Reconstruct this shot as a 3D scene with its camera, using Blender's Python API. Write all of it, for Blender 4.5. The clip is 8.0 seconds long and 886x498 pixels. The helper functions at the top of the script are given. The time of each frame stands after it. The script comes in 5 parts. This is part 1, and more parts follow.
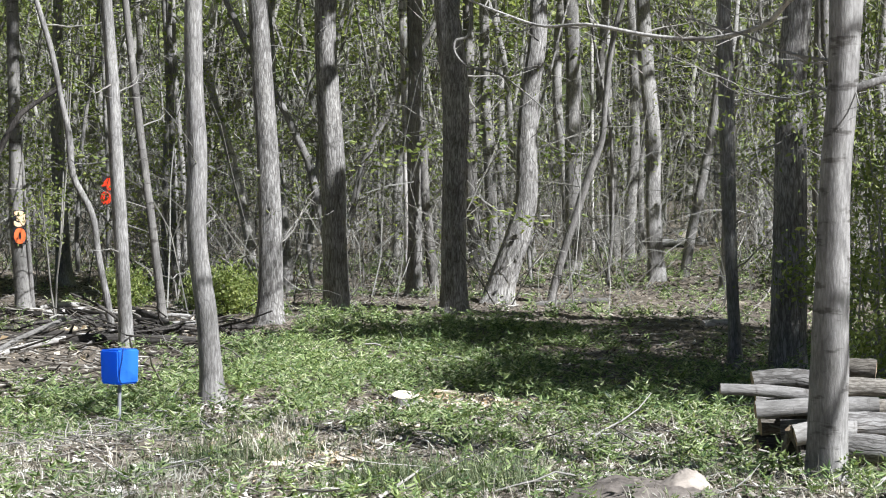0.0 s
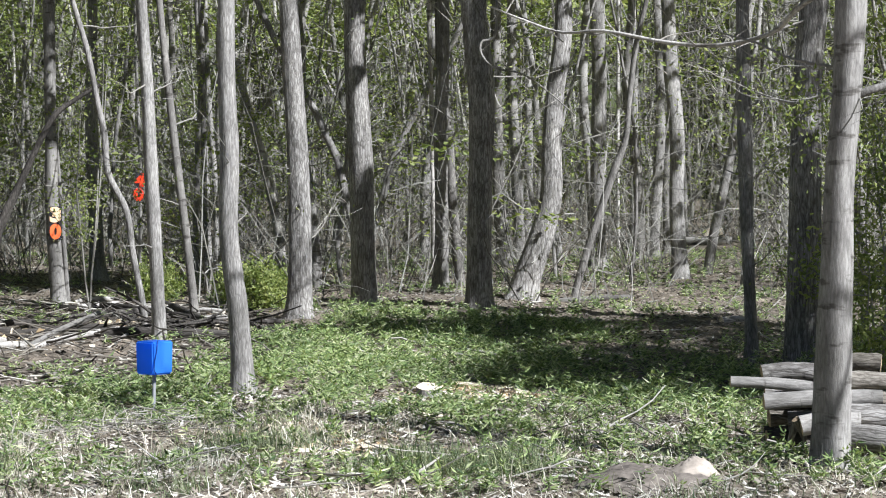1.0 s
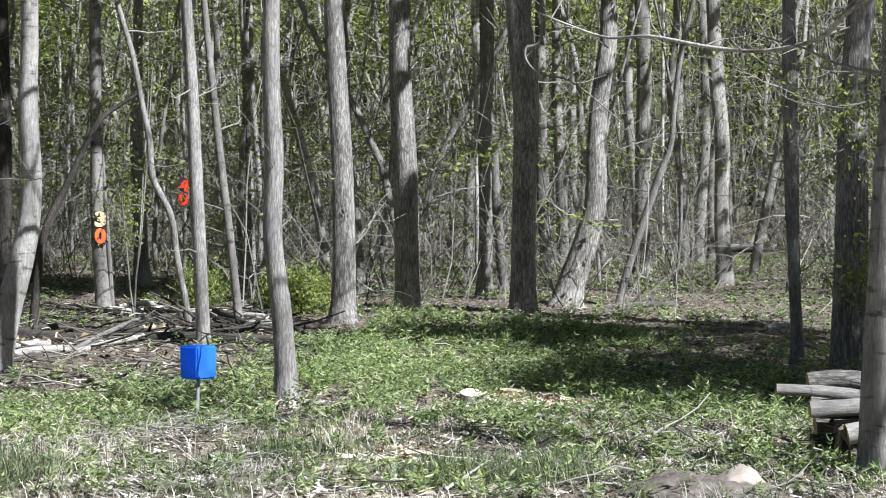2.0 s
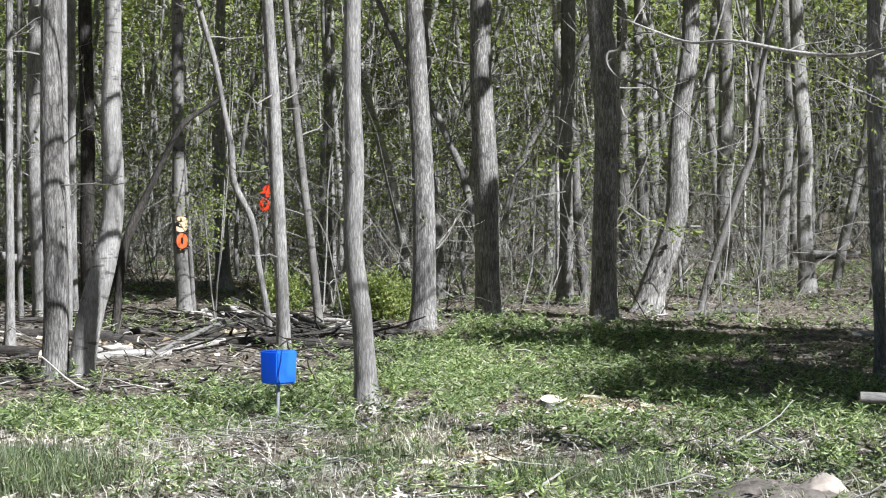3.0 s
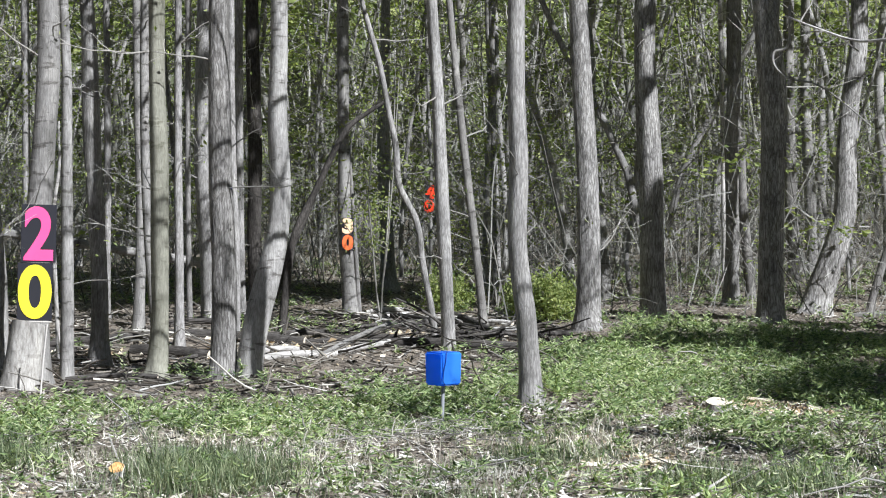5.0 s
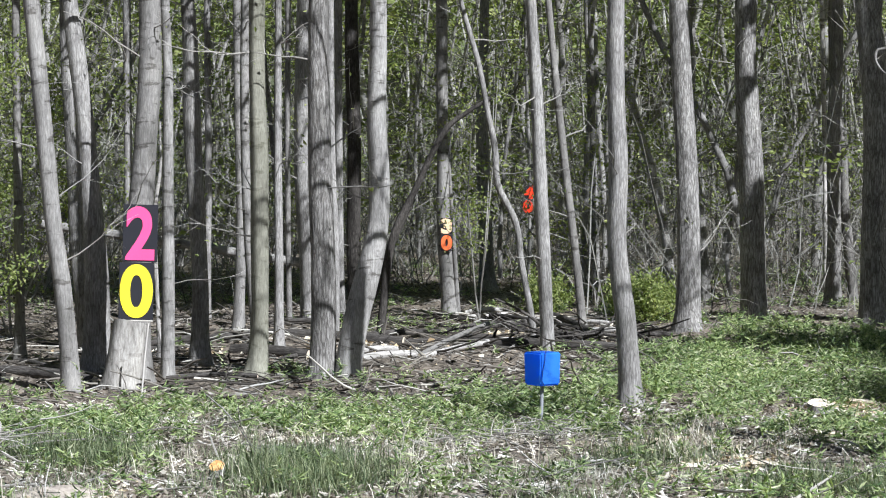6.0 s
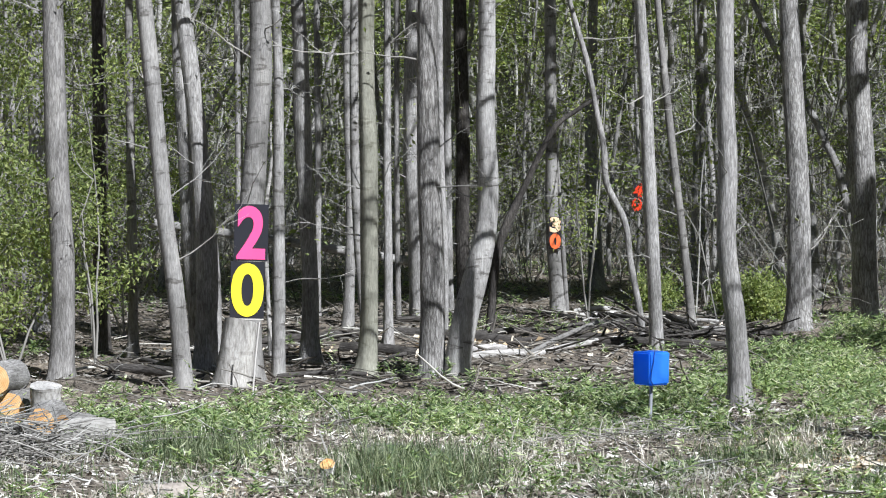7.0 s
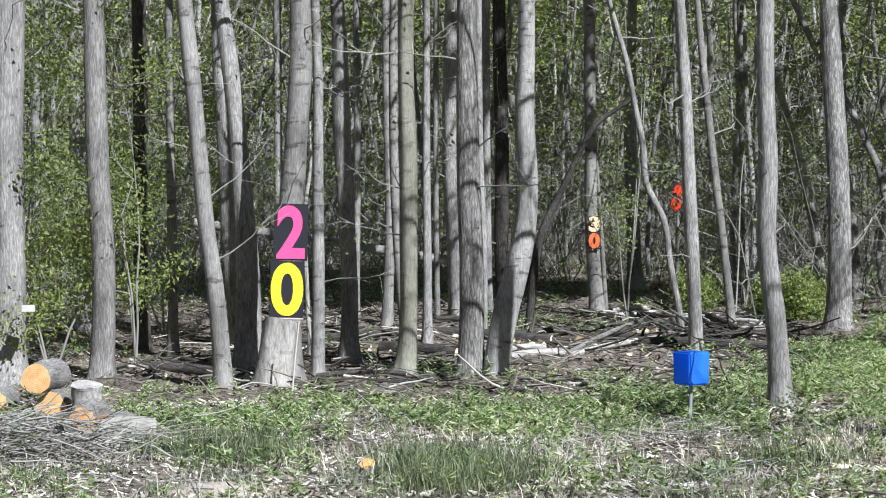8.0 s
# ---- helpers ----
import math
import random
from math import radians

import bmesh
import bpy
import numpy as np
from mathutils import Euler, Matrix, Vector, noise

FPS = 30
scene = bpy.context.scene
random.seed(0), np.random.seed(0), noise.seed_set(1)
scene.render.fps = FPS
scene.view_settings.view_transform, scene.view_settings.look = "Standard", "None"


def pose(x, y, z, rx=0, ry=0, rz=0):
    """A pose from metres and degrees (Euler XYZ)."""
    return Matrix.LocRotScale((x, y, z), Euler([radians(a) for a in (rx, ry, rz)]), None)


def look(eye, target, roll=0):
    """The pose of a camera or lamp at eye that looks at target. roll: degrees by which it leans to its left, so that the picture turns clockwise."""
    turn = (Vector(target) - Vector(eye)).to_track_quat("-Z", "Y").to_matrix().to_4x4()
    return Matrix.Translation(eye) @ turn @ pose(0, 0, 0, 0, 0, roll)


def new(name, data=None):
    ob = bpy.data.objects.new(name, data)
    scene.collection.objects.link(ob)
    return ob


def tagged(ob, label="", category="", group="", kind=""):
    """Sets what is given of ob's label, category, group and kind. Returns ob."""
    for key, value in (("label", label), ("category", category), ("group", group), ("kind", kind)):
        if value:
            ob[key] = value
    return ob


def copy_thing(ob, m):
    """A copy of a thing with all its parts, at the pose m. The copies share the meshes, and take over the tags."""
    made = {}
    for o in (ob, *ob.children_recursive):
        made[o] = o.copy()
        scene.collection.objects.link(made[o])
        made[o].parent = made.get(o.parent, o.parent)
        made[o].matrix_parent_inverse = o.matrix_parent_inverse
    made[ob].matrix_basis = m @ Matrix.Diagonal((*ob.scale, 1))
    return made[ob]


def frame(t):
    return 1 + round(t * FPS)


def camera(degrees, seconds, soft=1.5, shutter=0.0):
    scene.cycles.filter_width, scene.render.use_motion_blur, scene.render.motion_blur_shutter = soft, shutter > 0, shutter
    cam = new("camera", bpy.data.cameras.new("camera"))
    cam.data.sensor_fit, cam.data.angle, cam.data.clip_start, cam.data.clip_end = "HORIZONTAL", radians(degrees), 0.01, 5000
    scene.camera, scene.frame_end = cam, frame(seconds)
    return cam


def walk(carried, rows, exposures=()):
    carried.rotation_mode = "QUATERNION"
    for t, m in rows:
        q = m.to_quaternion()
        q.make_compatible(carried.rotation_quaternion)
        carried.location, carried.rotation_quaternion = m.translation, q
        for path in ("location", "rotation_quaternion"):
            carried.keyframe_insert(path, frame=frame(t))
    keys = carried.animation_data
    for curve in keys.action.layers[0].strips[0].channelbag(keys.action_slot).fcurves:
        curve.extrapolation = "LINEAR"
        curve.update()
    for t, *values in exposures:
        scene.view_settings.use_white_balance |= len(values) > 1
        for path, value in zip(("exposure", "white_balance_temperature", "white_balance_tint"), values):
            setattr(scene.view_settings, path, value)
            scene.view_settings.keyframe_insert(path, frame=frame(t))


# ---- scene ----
cam = camera(24.54, 8.0, soft=1.1)
# seconds, place in metres, yaw, pitch and roll in degrees: a hand-held pan from one standing place
ROWS = [
    (0.0, 0.002, 0.463, 1.591, -5.641, -1.319, 0.381),
    (0.5, 0.013, 0.018, 1.597, -5.272, -1.434, 0.290),
    (1.0, -0.000, -0.086, 1.603, -4.800, -1.401, 0.171),
    (2.5, -0.004, -0.021, 1.597, -2.600, -1.135, -0.093),
    (3.0, -0.001, -0.008, 1.595, -1.308, -1.064, -0.129),
    (3.5, -0.003, -0.000, 1.602, 0.000, -1.049, -0.012),
    (4.0, -0.011, -0.018, 1.603, 1.213, -1.036, 0.013),
    (5.5, 0.004, -0.000, 1.601, 4.530, -1.040, 0.055),
    (6.0, -0.004, 0.009, 1.594, 6.086, -1.022, 0.050),
    (6.5, -0.001, -0.027, 1.607, 7.847, -1.069, 0.067),
    (7.0, 0.000, -0.037, 1.611, 9.137, -1.091, 0.134),
    (7.5, -0.008, -0.031, 1.609, 9.912, -1.083, 0.172),
    (8.0, -0.010, -0.045, 1.615, 10.209, -1.114, 0.130),
]
walk(cam, [(t, pose(x, y, z, 90 + pitch, roll, yaw)) for t, x, y, z, yaw, pitch, roll in ROWS],
     exposures=[(0.0, 0.58, 5780, 12), (3.5, 0.54, 5720, 12), (8.0, 0.36, 5620, 12)])

# ---- light: clear spring sun from the right, a little behind the camera ----
SUN_AZ, SUN_EL = 134.0, 42.0
world = bpy.data.worlds.new("sky")
scene.world = world
world.use_nodes = True
sky = world.node_tree.nodes.new("ShaderNodeTexSky")
sky.sky_type, sky.sun_disc = "NISHITA", False
sky.sun_elevation, sky.sun_rotation = radians(SUN_EL), radians(SUN_AZ)
back = world.node_tree.nodes["Background"]
back.inputs["Strength"].default_value = 0.03
world.node_tree.links.new(sky.outputs[0], back.inputs["Color"])
sun_dir = Vector((math.sin(radians(SUN_AZ)) * math.cos(radians(SUN_EL)), math.cos(radians(SUN_AZ)) * math.cos(radians(SUN_EL)), math.sin(radians(SUN_EL))))
sun = new("sun", bpy.data.lights.new("sun", "SUN"))
sun.data.energy, sun.data.angle, sun.data.color = 6.2, radians(0.53), (1.0, 0.965, 0.91)
sun.matrix_world = look(sun_dir * 60, (0, 0, 0))

# ---- materials ----
def material(name, rough=0.9):
    m = bpy.data.materials.new(name)
    m.use_nodes = True
    nt = m.node_tree
    b = nt.nodes["Principled BSDF"]
    b.inputs["Roughness"].default_value = rough
    b.inputs["Specular IOR Level"].default_value = 0.25
    return m, nt, b


def node(nt, kind, **values):
    n = nt.nodes.new(kind)
    for key, value in values.items():
        n.inputs[key.replace("_", " ")].default_value = value
    return n


def ramp(nt, source, stops):
    r = nt.nodes.new("ShaderNodeValToRGB")
    e = r.color_ramp.elements
    while len(e) < len(stops):
        e.new(0.5)
    for k, (p, c) in zip(e, stops):
        k.position, k.color = p, (*c, 1)
    nt.links.new(source, r.inputs[0])
    return r.outputs[0]


def mixed(nt, kind, fac, a, b):
    n = nt.nodes.new("ShaderNodeMix")
    n.data_type, n.blend_type = "RGBA", kind
    for slot, v in ((0, fac), (6, a), (7, b)):
        if isinstance(v, (int, float)):
            n.inputs[slot].default_value = v
        elif isinstance(v, tuple):
            n.inputs[slot].default_value = (*v, 1)
        else:
            nt.links.new(v, n.inputs[slot])
    return n.outputs[2]


def coords(nt, scale):
    c = nt.nodes.new("ShaderNodeTexCoord")
    m = nt.nodes.new("ShaderNodeMapping")
    m.inputs["Scale"].default_value = scale
    nt.links.new(c.outputs["Object"], m.inputs["Vector"])
    return m.outputs[0]


def bumped(nt, b, height, strength, distance):
    n = node(nt, "ShaderNodeBump", Strength=strength, Distance=distance)
    nt.links.new(height, n.inputs["Height"])
    nt.links.new(n.outputs[0], b.inputs["Normal"])


def bark(name, dark, mid, pale, furrow=1.0, fine=1.0, moss=0.0, scars=0.0):
    """Grey bark: upright furrows, pale lichen patches and darker stains."""
    m, nt, b = material(name, 0.92)
    grain = node(nt, "ShaderNodeTexNoise", Scale=1.0, Detail=6, Roughness=0.65)
    nt.links.new(coords(nt, (60 * fine, 60 * fine, 14 * fine)), grain.inputs["Vector"])
    crack = node(nt, "ShaderNodeTexVoronoi", Scale=1.0)
    crack.feature = "DISTANCE_TO_EDGE"
    warp = node(nt, "ShaderNodeTexNoise", Scale=9.0, Detail=4)
    add = nt.nodes.new("ShaderNodeVectorMath")
    add.operation = "MULTIPLY_ADD"
    add.inputs[1].default_value = (1.6, 1.6, 1.6)
    nt.links.new(warp.outputs["Color"], add.inputs[0])
    nt.links.new(coords(nt, (46 * fine, 46 * fine, 4.5 * fine)), add.inputs[2])
    nt.links.new(coords(nt, (1, 1, 1)), warp.inputs["Vector"])
    nt.links.new(add.outputs[0], crack.inputs["Vector"])
    blot = node(nt, "ShaderNodeTexNoise", Scale=3.2, Detail=4, Roughness=0.6)
    nt.links.new(coords(nt, (1.4, 1.4, 0.6)), blot.inputs["Vector"])
    col = ramp(nt, grain.outputs["Fac"], [(0.28, dark), (0.5, mid), (0.75, pale)])
    cr = ramp(nt, crack.outputs["Distance"], [(0.0, (0.24, 0.225, 0.21)), (0.2, (1, 1, 1))])
    col = mixed(nt, "MULTIPLY", 0.6 * furrow, col, cr)
    lich = ramp(nt, blot.outputs["Fac"], [(0.32, (0.6, 0.6, 0.58)), (0.5, (0.92, 0.92, 0.91)), (0.7, (1.28, 1.28, 1.24))])
    col = mixed(nt, "MULTIPLY", 1.0, col, lich)
    if scars:
        mark = node(nt, "ShaderNodeTexNoise", Scale=1.0, Detail=3, Roughness=0.6)
        nt.links.new(coords(nt, (5, 5, 16)), mark.inputs["Vector"])
        dent = ramp(nt, mark.outputs["Fac"], [(0.58, (1, 1, 1)), (0.66, (0.3, 0.28, 0.26))])
        col = mixed(nt, "MULTIPLY", scars, col, dent)
    if moss:
        col = mixed(nt, "MIX", moss, col, (0.20, 0.21, 0.10))
    info = nt.nodes.new("ShaderNodeObjectInfo")
    tone = ramp(nt, info.outputs["Random"], [(0.0, (0.74, 0.725, 0.70)), (0.5, (0.98, 0.97, 0.95)), (1.0, (1.16, 1.15, 1.13))])
    col = mixed(nt, "MULTIPLY", 1.0, col, tone)
    nt.links.new(col, b.inputs["Base Color"])
    h = mixed(nt, "MULTIPLY", 0.8 * furrow, grain.outputs["Fac"], cr)
    bumped(nt, b, h, 0.7, 0.0045 + 0.003 * furrow)
    return m


def islands(name, stops, rough=0.7, translucent=0.0):
    """Colour by piece, for leaves, blades, chips and twigs; leaves let light through."""
    m, nt, b = material(name, rough)
    geo = nt.nodes.new("ShaderNodeNewGeometry")
    col = ramp(nt, geo.outputs["Random Per Island"], stops)
    big = node(nt, "ShaderNodeTexNoise", Scale=0.7, Detail=2)
    nt.links.new(coords(nt, (1, 1, 1)), big.inputs["Vector"])
    tone = ramp(nt, big.outputs["Fac"], [(0.3, (0.78, 0.8, 0.78)), (0.7, (1.2, 1.18, 1.1))])
    col = mixed(nt, "MULTIPLY", 1.0, col, tone)
    nt.links.new(col, b.inputs["Base Color"])
    if translucent:
        t = nt.nodes.new("ShaderNodeBsdfTranslucent")
        nt.links.new(mixed(nt, "MULTIPLY", 1.0, col, (1.25, 1.3, 0.7)), t.inputs["Color"])
        s = node(nt, "ShaderNodeMixShader", Fac=translucent)
        nt.links.new(b.outputs[0], s.inputs[1])
        nt.links.new(t.outputs[0], s.inputs[2])
        nt.links.new(s.outputs[0], nt.nodes["Material Output"].inputs["Surface"])
    return m


def plain(name, colour, rough=0.6, spread=0.12, scale=8.0):
    m, nt, b = material(name, rough)
    n = node(nt, "ShaderNodeTexNoise", Scale=scale, Detail=5, Roughness=0.6)
    nt.links.new(coords(nt, (1, 1, 1)), n.inputs["Vector"])
    lo, hi = tuple(c * (1 - spread) for c in colour), tuple(min(1, c * (1 + spread)) for c in colour)
    nt.links.new(ramp(nt, n.outputs["Fac"], [(0.3, lo), (0.7, hi)]), b.inputs["Base Color"])
    bumped(nt, b, n.outputs["Fac"], 0.25, 0.01)
    return m


BARK = bark("grey_bark", (0.19, 0.18, 0.17), (0.33, 0.32, 0.305), (0.47, 0.46, 0.445), 0.8)
BARK_FURROWED = bark("furrowed_bark", (0.15, 0.14, 0.13), (0.32, 0.31, 0.295), (0.52, 0.51, 0.49), 1.2, 0.75)
BARK_SMOOTH = bark("smooth_grey_bark", (0.22, 0.212, 0.2), (0.33, 0.32, 0.303), (0.45, 0.44, 0.422), 0.45, 1.1, scars=0.75)
BARK_MOSSY = bark("mossy_bark", (0.2, 0.19, 0.16), (0.31, 0.305, 0.26), (0.41, 0.405, 0.35), 0.3, 1.1, 0.15, scars=0.5)
BARK_BIRCH = bark("white_bark", (0.28, 0.265, 0.245), (0.54, 0.52, 0.49), (0.7, 0.69, 0.66), 0.4, 0.8, scars=0.9)
BARK_LOG = bark("weathered_log_bark", (0.12, 0.105, 0.09), (0.27, 0.25, 0.215), (0.42, 0.395, 0.35), 1.0, 0.9)
BARK_STUMP = bark("weathered_stump_bark", (0.2, 0.185, 0.165), (0.40, 0.385, 0.355), (0.55, 0.535, 0.5), 0.5, 0.7, scars=0.35)
# dead bark's dark colour, also painting shade onto two living trunks
BARK_DEAD_SHADED = bark("dead_and_shaded_bark", (0.045, 0.04, 0.036), (0.1, 0.092, 0.084), (0.19, 0.178, 0.165), 0.9)
BARK_TWIG = islands("twig_bark", [(0.0, (0.13, 0.12, 0.11)), (0.5, (0.27, 0.255, 0.235)), (1.0, (0.48, 0.46, 0.43))], 0.9)
BARK_DEEP = islands("deep_wood_bark", [(0.0, (0.10, 0.095, 0.085)), (0.6, (0.24, 0.23, 0.21)), (1.0, (0.42, 0.41, 0.385))], 0.9)
LEAF = islands("spring_leaf", [(0.0, (0.14, 0.19, 0.06)), (0.5, (0.27, 0.325, 0.115)), (1.0, (0.46, 0.49, 0.21))], 0.5, 0.45)
HERB = islands("herb_leaf", [(0.0, (0.065, 0.105, 0.05)), (0.4, (0.2, 0.28, 0.11)), (0.75, (0.38, 0.46, 0.21)), (1.0, (0.63, 0.64, 0.47))], 0.42, 0.35)
GRASS = islands("grass_blade", [(0.0, (0.055, 0.085, 0.045)), (0.5, (0.15, 0.19, 0.1)), (1.0, (0.36, 0.385, 0.25))], 0.5, 0.25)
STRAW = islands("dry_grass", [(0.0, (0.28, 0.25, 0.2)), (0.5, (0.5, 0.46, 0.39)), (1.0, (0.8, 0.77, 0.7))], 0.8, 0.15)
LITTER = islands("leaf_litter", [(0.0, (0.08, 0.066, 0.052)), (0.35, (0.24, 0.205, 0.17)), (0.7, (0.46, 0.42, 0.365)), (1.0, (0.84, 0.81, 0.76))], 0.8)
SHADED_LITTER = islands("shaded_leaf_litter", [(0.0, (0.05, 0.042, 0.035)), (0.45, (0.14, 0.12, 0.1)), (0.85, (0.27, 0.24, 0.21)), (1.0, (0.6, 0.57, 0.52))], 0.8)
SLASH = islands("slash_bark", [(0.0, (0.04, 0.035, 0.03)), (0.55, (0.12, 0.105, 0.09)), (0.85, (0.28, 0.26, 0.23)), (1.0, (0.66, 0.63, 0.57))], 0.9)
CHIP = islands("wood_chip", [(0.0, (0.4, 0.29, 0.17)), (0.5, (0.66, 0.55, 0.38)), (1.0, (0.8, 0.74, 0.62))], 0.85)


def sawn(name, pale, dark, rough=0.85):
    """Sawn end grain: growth rings round the log's axis and blotches of sap."""
    m, nt, b = material(name, rough)
    rings = node(nt, "ShaderNodeTexWave", Scale=22.0, Distortion=2.5, Detail=3.0)
    rings.wave_type, rings.rings_direction = "RINGS", "Z"
    blot = node(nt, "ShaderNodeTexNoise", Scale=11.0, Detail=5, Roughness=0.65)
    for n in (rings, blot):
        nt.links.new(coords(nt, (1, 1, 1)), n.inputs["Vector"])
    col = ramp(nt, blot.outputs["Fac"], [(0.32, dark), (0.66, pale)])
    line = ramp(nt, rings.outputs["Fac"], [(0.0, (0.74, 0.72, 0.68)), (0.6, (1, 1, 1))])
    nt.links.new(mixed(nt, "MULTIPLY", 0.8, col, line), b.inputs["Base Color"])
    bumped(nt, b, blot.outputs["Fac"], 0.3, 0.008)
    return m


CUT_ORANGE = sawn("fresh_cut_wood", (0.80, 0.55, 0.27), (0.66, 0.33, 0.11))
CUT_LOG = sawn("old_cut_wood", (0.55, 0.43, 0.29), (0.34, 0.25, 0.16))
CUT_PALE = sawn("pale_cut_wood", (0.82, 0.75, 0.62), (0.66, 0.56, 0.42))


def ground_material():
    m, nt, b = material("soil_and_litter", 0.95)
    big = node(nt, "ShaderNodeTexNoise", Scale=0.9, Detail=4, Roughness=0.6)
    mid = node(nt, "ShaderNodeTexNoise", Scale=9.0, Detail=6, Roughness=0.7)
    fine = node(nt, "ShaderNodeTexVoronoi", Scale=38.0)
    for n in (big, mid, fine):
        nt.links.new(coords(nt, (1, 1, 1)), n.inputs["Vector"])
    soil = ramp(nt, mid.outputs["Fac"], [(0.3, (0.075, 0.064, 0.053)), (0.5, (0.185, 0.162, 0.136)), (0.72, (0.38, 0.345, 0.295))])
    leafy = ramp(nt, fine.outputs["Color"], [(0.0, (0.55, 0.52, 0.48)), (1.0, (1.35, 1.3, 1.22))])
    col = mixed(nt, "MULTIPLY", 0.8, soil, leafy)
    patch = ramp(nt, big.outputs["Fac"], [(0.4, (0.8, 0.8, 0.78)), (0.68, (1.35, 1.32, 1.25))])
    nt.links.new(mixed(nt, "MULTIPLY", 1.0, col, patch), b.inputs["Base Color"])
    bumped(nt, b, mid.outputs["Fac"], 0.8, 0.05)
    return m


SOIL = ground_material()
SAND = plain("pale_sandy_earth", (0.4, 0.35, 0.29), 0.95, 0.4, 14)
EARTH = plain("dug_earth", (0.17, 0.148, 0.125), 0.95, 0.55, 16)

# ---- geometry helpers ----
rng = np.random.default_rng(7)


def quad_mesh(name, verts, quads, mat, smooth=False):
    me = bpy.data.meshes.new(name)
    verts, quads = np.asarray(verts, dtype=np.float32), np.asarray(quads, dtype=np.int32)
    me.vertices.add(len(verts))
    me.vertices.foreach_set("co", verts.ravel())
    me.loops.add(quads.size)
    me.loops.foreach_set("vertex_index", quads.ravel())
    me.polygons.add(len(quads))
    me.polygons.foreach_set("loop_start", np.arange(0, quads.size, 4, dtype=np.int32))
    me.polygons.foreach_set("use_smooth", np.full(len(quads), smooth))
    me.update(calc_edges=True)
    me.materials.append(mat)
    return me


class Soup:
    """Many quads gathered into one mesh."""
    def __init__(self):
        self.v, self.q, self.n = [], [], 0

    def add(self, verts, quads):
        self.v.append(verts)
        self.q.append(quads + self.n)
        self.n += len(verts)

    def mesh(self, name, mat, smooth=False):
        return quad_mesh(name, np.concatenate(self.v), np.concatenate(self.q), mat, smooth)


def unit(a):
    return a / np.maximum(np.linalg.norm(a, axis=-1, keepdims=True), 1e-9)


def tube(pts, radii, sides, lobes=None):
    """A round limb through the points, closed at its tip."""
    pts, radii = np.asarray(pts, float), np.asarray(radii, float)
    k = len(pts)
    tan = unit(np.gradient(pts, axis=0))
    ref = np.where(np.abs(tan[:, 2:3]) > 0.8, np.array([[1.0, 0, 0]]), np.array([[0, 0, 1.0]]))
    if np.abs(tan[:, 2]).mean() > 0.5:
        ref = np.tile([[1.0, 0, 0]], (k, 1))
    else:
        ref = np.tile([[0.05, 0.03, 1.0]], (k, 1))
    u = unit(np.cross(tan, ref))
    w = np.cross(tan, u)
    a = np.arange(sides) * 2 * math.pi / sides
    r = radii[:, None] * (np.ones((k, sides)) if lobes is None else lobes)
    v = pts[:, None, :] + r[..., None] * (np.cos(a)[None, :, None] * u[:, None, :] + np.sin(a)[None, :, None] * w[:, None, :])
    i, j = np.meshgrid(np.arange(k - 1), np.arange(sides), indexing="ij")
    q = np.stack([i * sides + j, i * sides + (j + 1) % sides, (i + 1) * sides + (j + 1) % sides, (i + 1) * sides + j], -1).reshape(-1, 4)
    return v.reshape(-1, 3), q


def leaf_quads(c, d, s, length, width):
    """Pointed leaves from c along d, s across; slightly folded."""
    n = len(c)
    up = np.cross(d, s)
    L, W = np.reshape(length, (-1, 1)), np.reshape(width, (-1, 1))
    mid = c + d * L * 0.45
    v = np.stack([c, mid + s * W * 0.5 + up * W * 0.15, c + d * L - up * L * 0.12, mid - s * W * 0.5 + up * W * 0.15], 1).reshape(-1, 3)
    return v, np.arange(4 * n).reshape(n, 4)


def random_dirs(n, low=-1.0, high=1.0):
    a, z = rng.uniform(0, 2 * math.pi, n), rng.uniform(low, high, n)
    h = np.sqrt(np.maximum(0, 1 - z * z))
    return np.stack([np.cos(a) * h, np.sin(a) * h, z], 1)


def across(d):
    return unit(np.cross(d, random_dirs(len(d))))


def smooth_path(knots, at):
    """Cubic through the knots (column 0: the run), at the runs given."""
    knots = np.asarray(knots, float)
    t, y = knots[:, 0], knots[:, 1:]
    m = np.gradient(y, t, axis=0) if len(t) > 2 else np.repeat((y[1:] - y[:1]) / (t[1] - t[0]), 2, 0)
    at = np.clip(at, t[0], t[-1])
    i = np.clip(np.searchsorted(t, at, "right") - 1, 0, len(t) - 2)
    h = (t[i + 1] - t[i])[:, None]
    s = ((at - t[i]) / (t[i + 1] - t[i]))[:, None]
    return ((2 * s**3 - 3 * s**2 + 1) * y[i] + (s**3 - 2 * s**2 + s) * h * m[i] + (3 * s**2 - 2 * s**3) * y[i + 1] + (s**3 - s**2) * h * m[i + 1])


def part(name, data, parent, label=""):
    ob = new(name, data)
    ob.parent = parent
    return tagged(ob, label)


def waves(x, y, seed, size):
    """Cheap smooth unevenness, about -1 to 1."""
    r = np.random.default_rng(seed)
    s = 0
    for _ in range(5):
        a, f, p = r.uniform(0, 6.28), r.uniform(0.6, 1.7) / size, r.uniform(0, 6.28)
        s = s + np.sin((np.cos(a) * x + np.sin(a) * y) * 6.28 * f + p)
    return s / 3.2


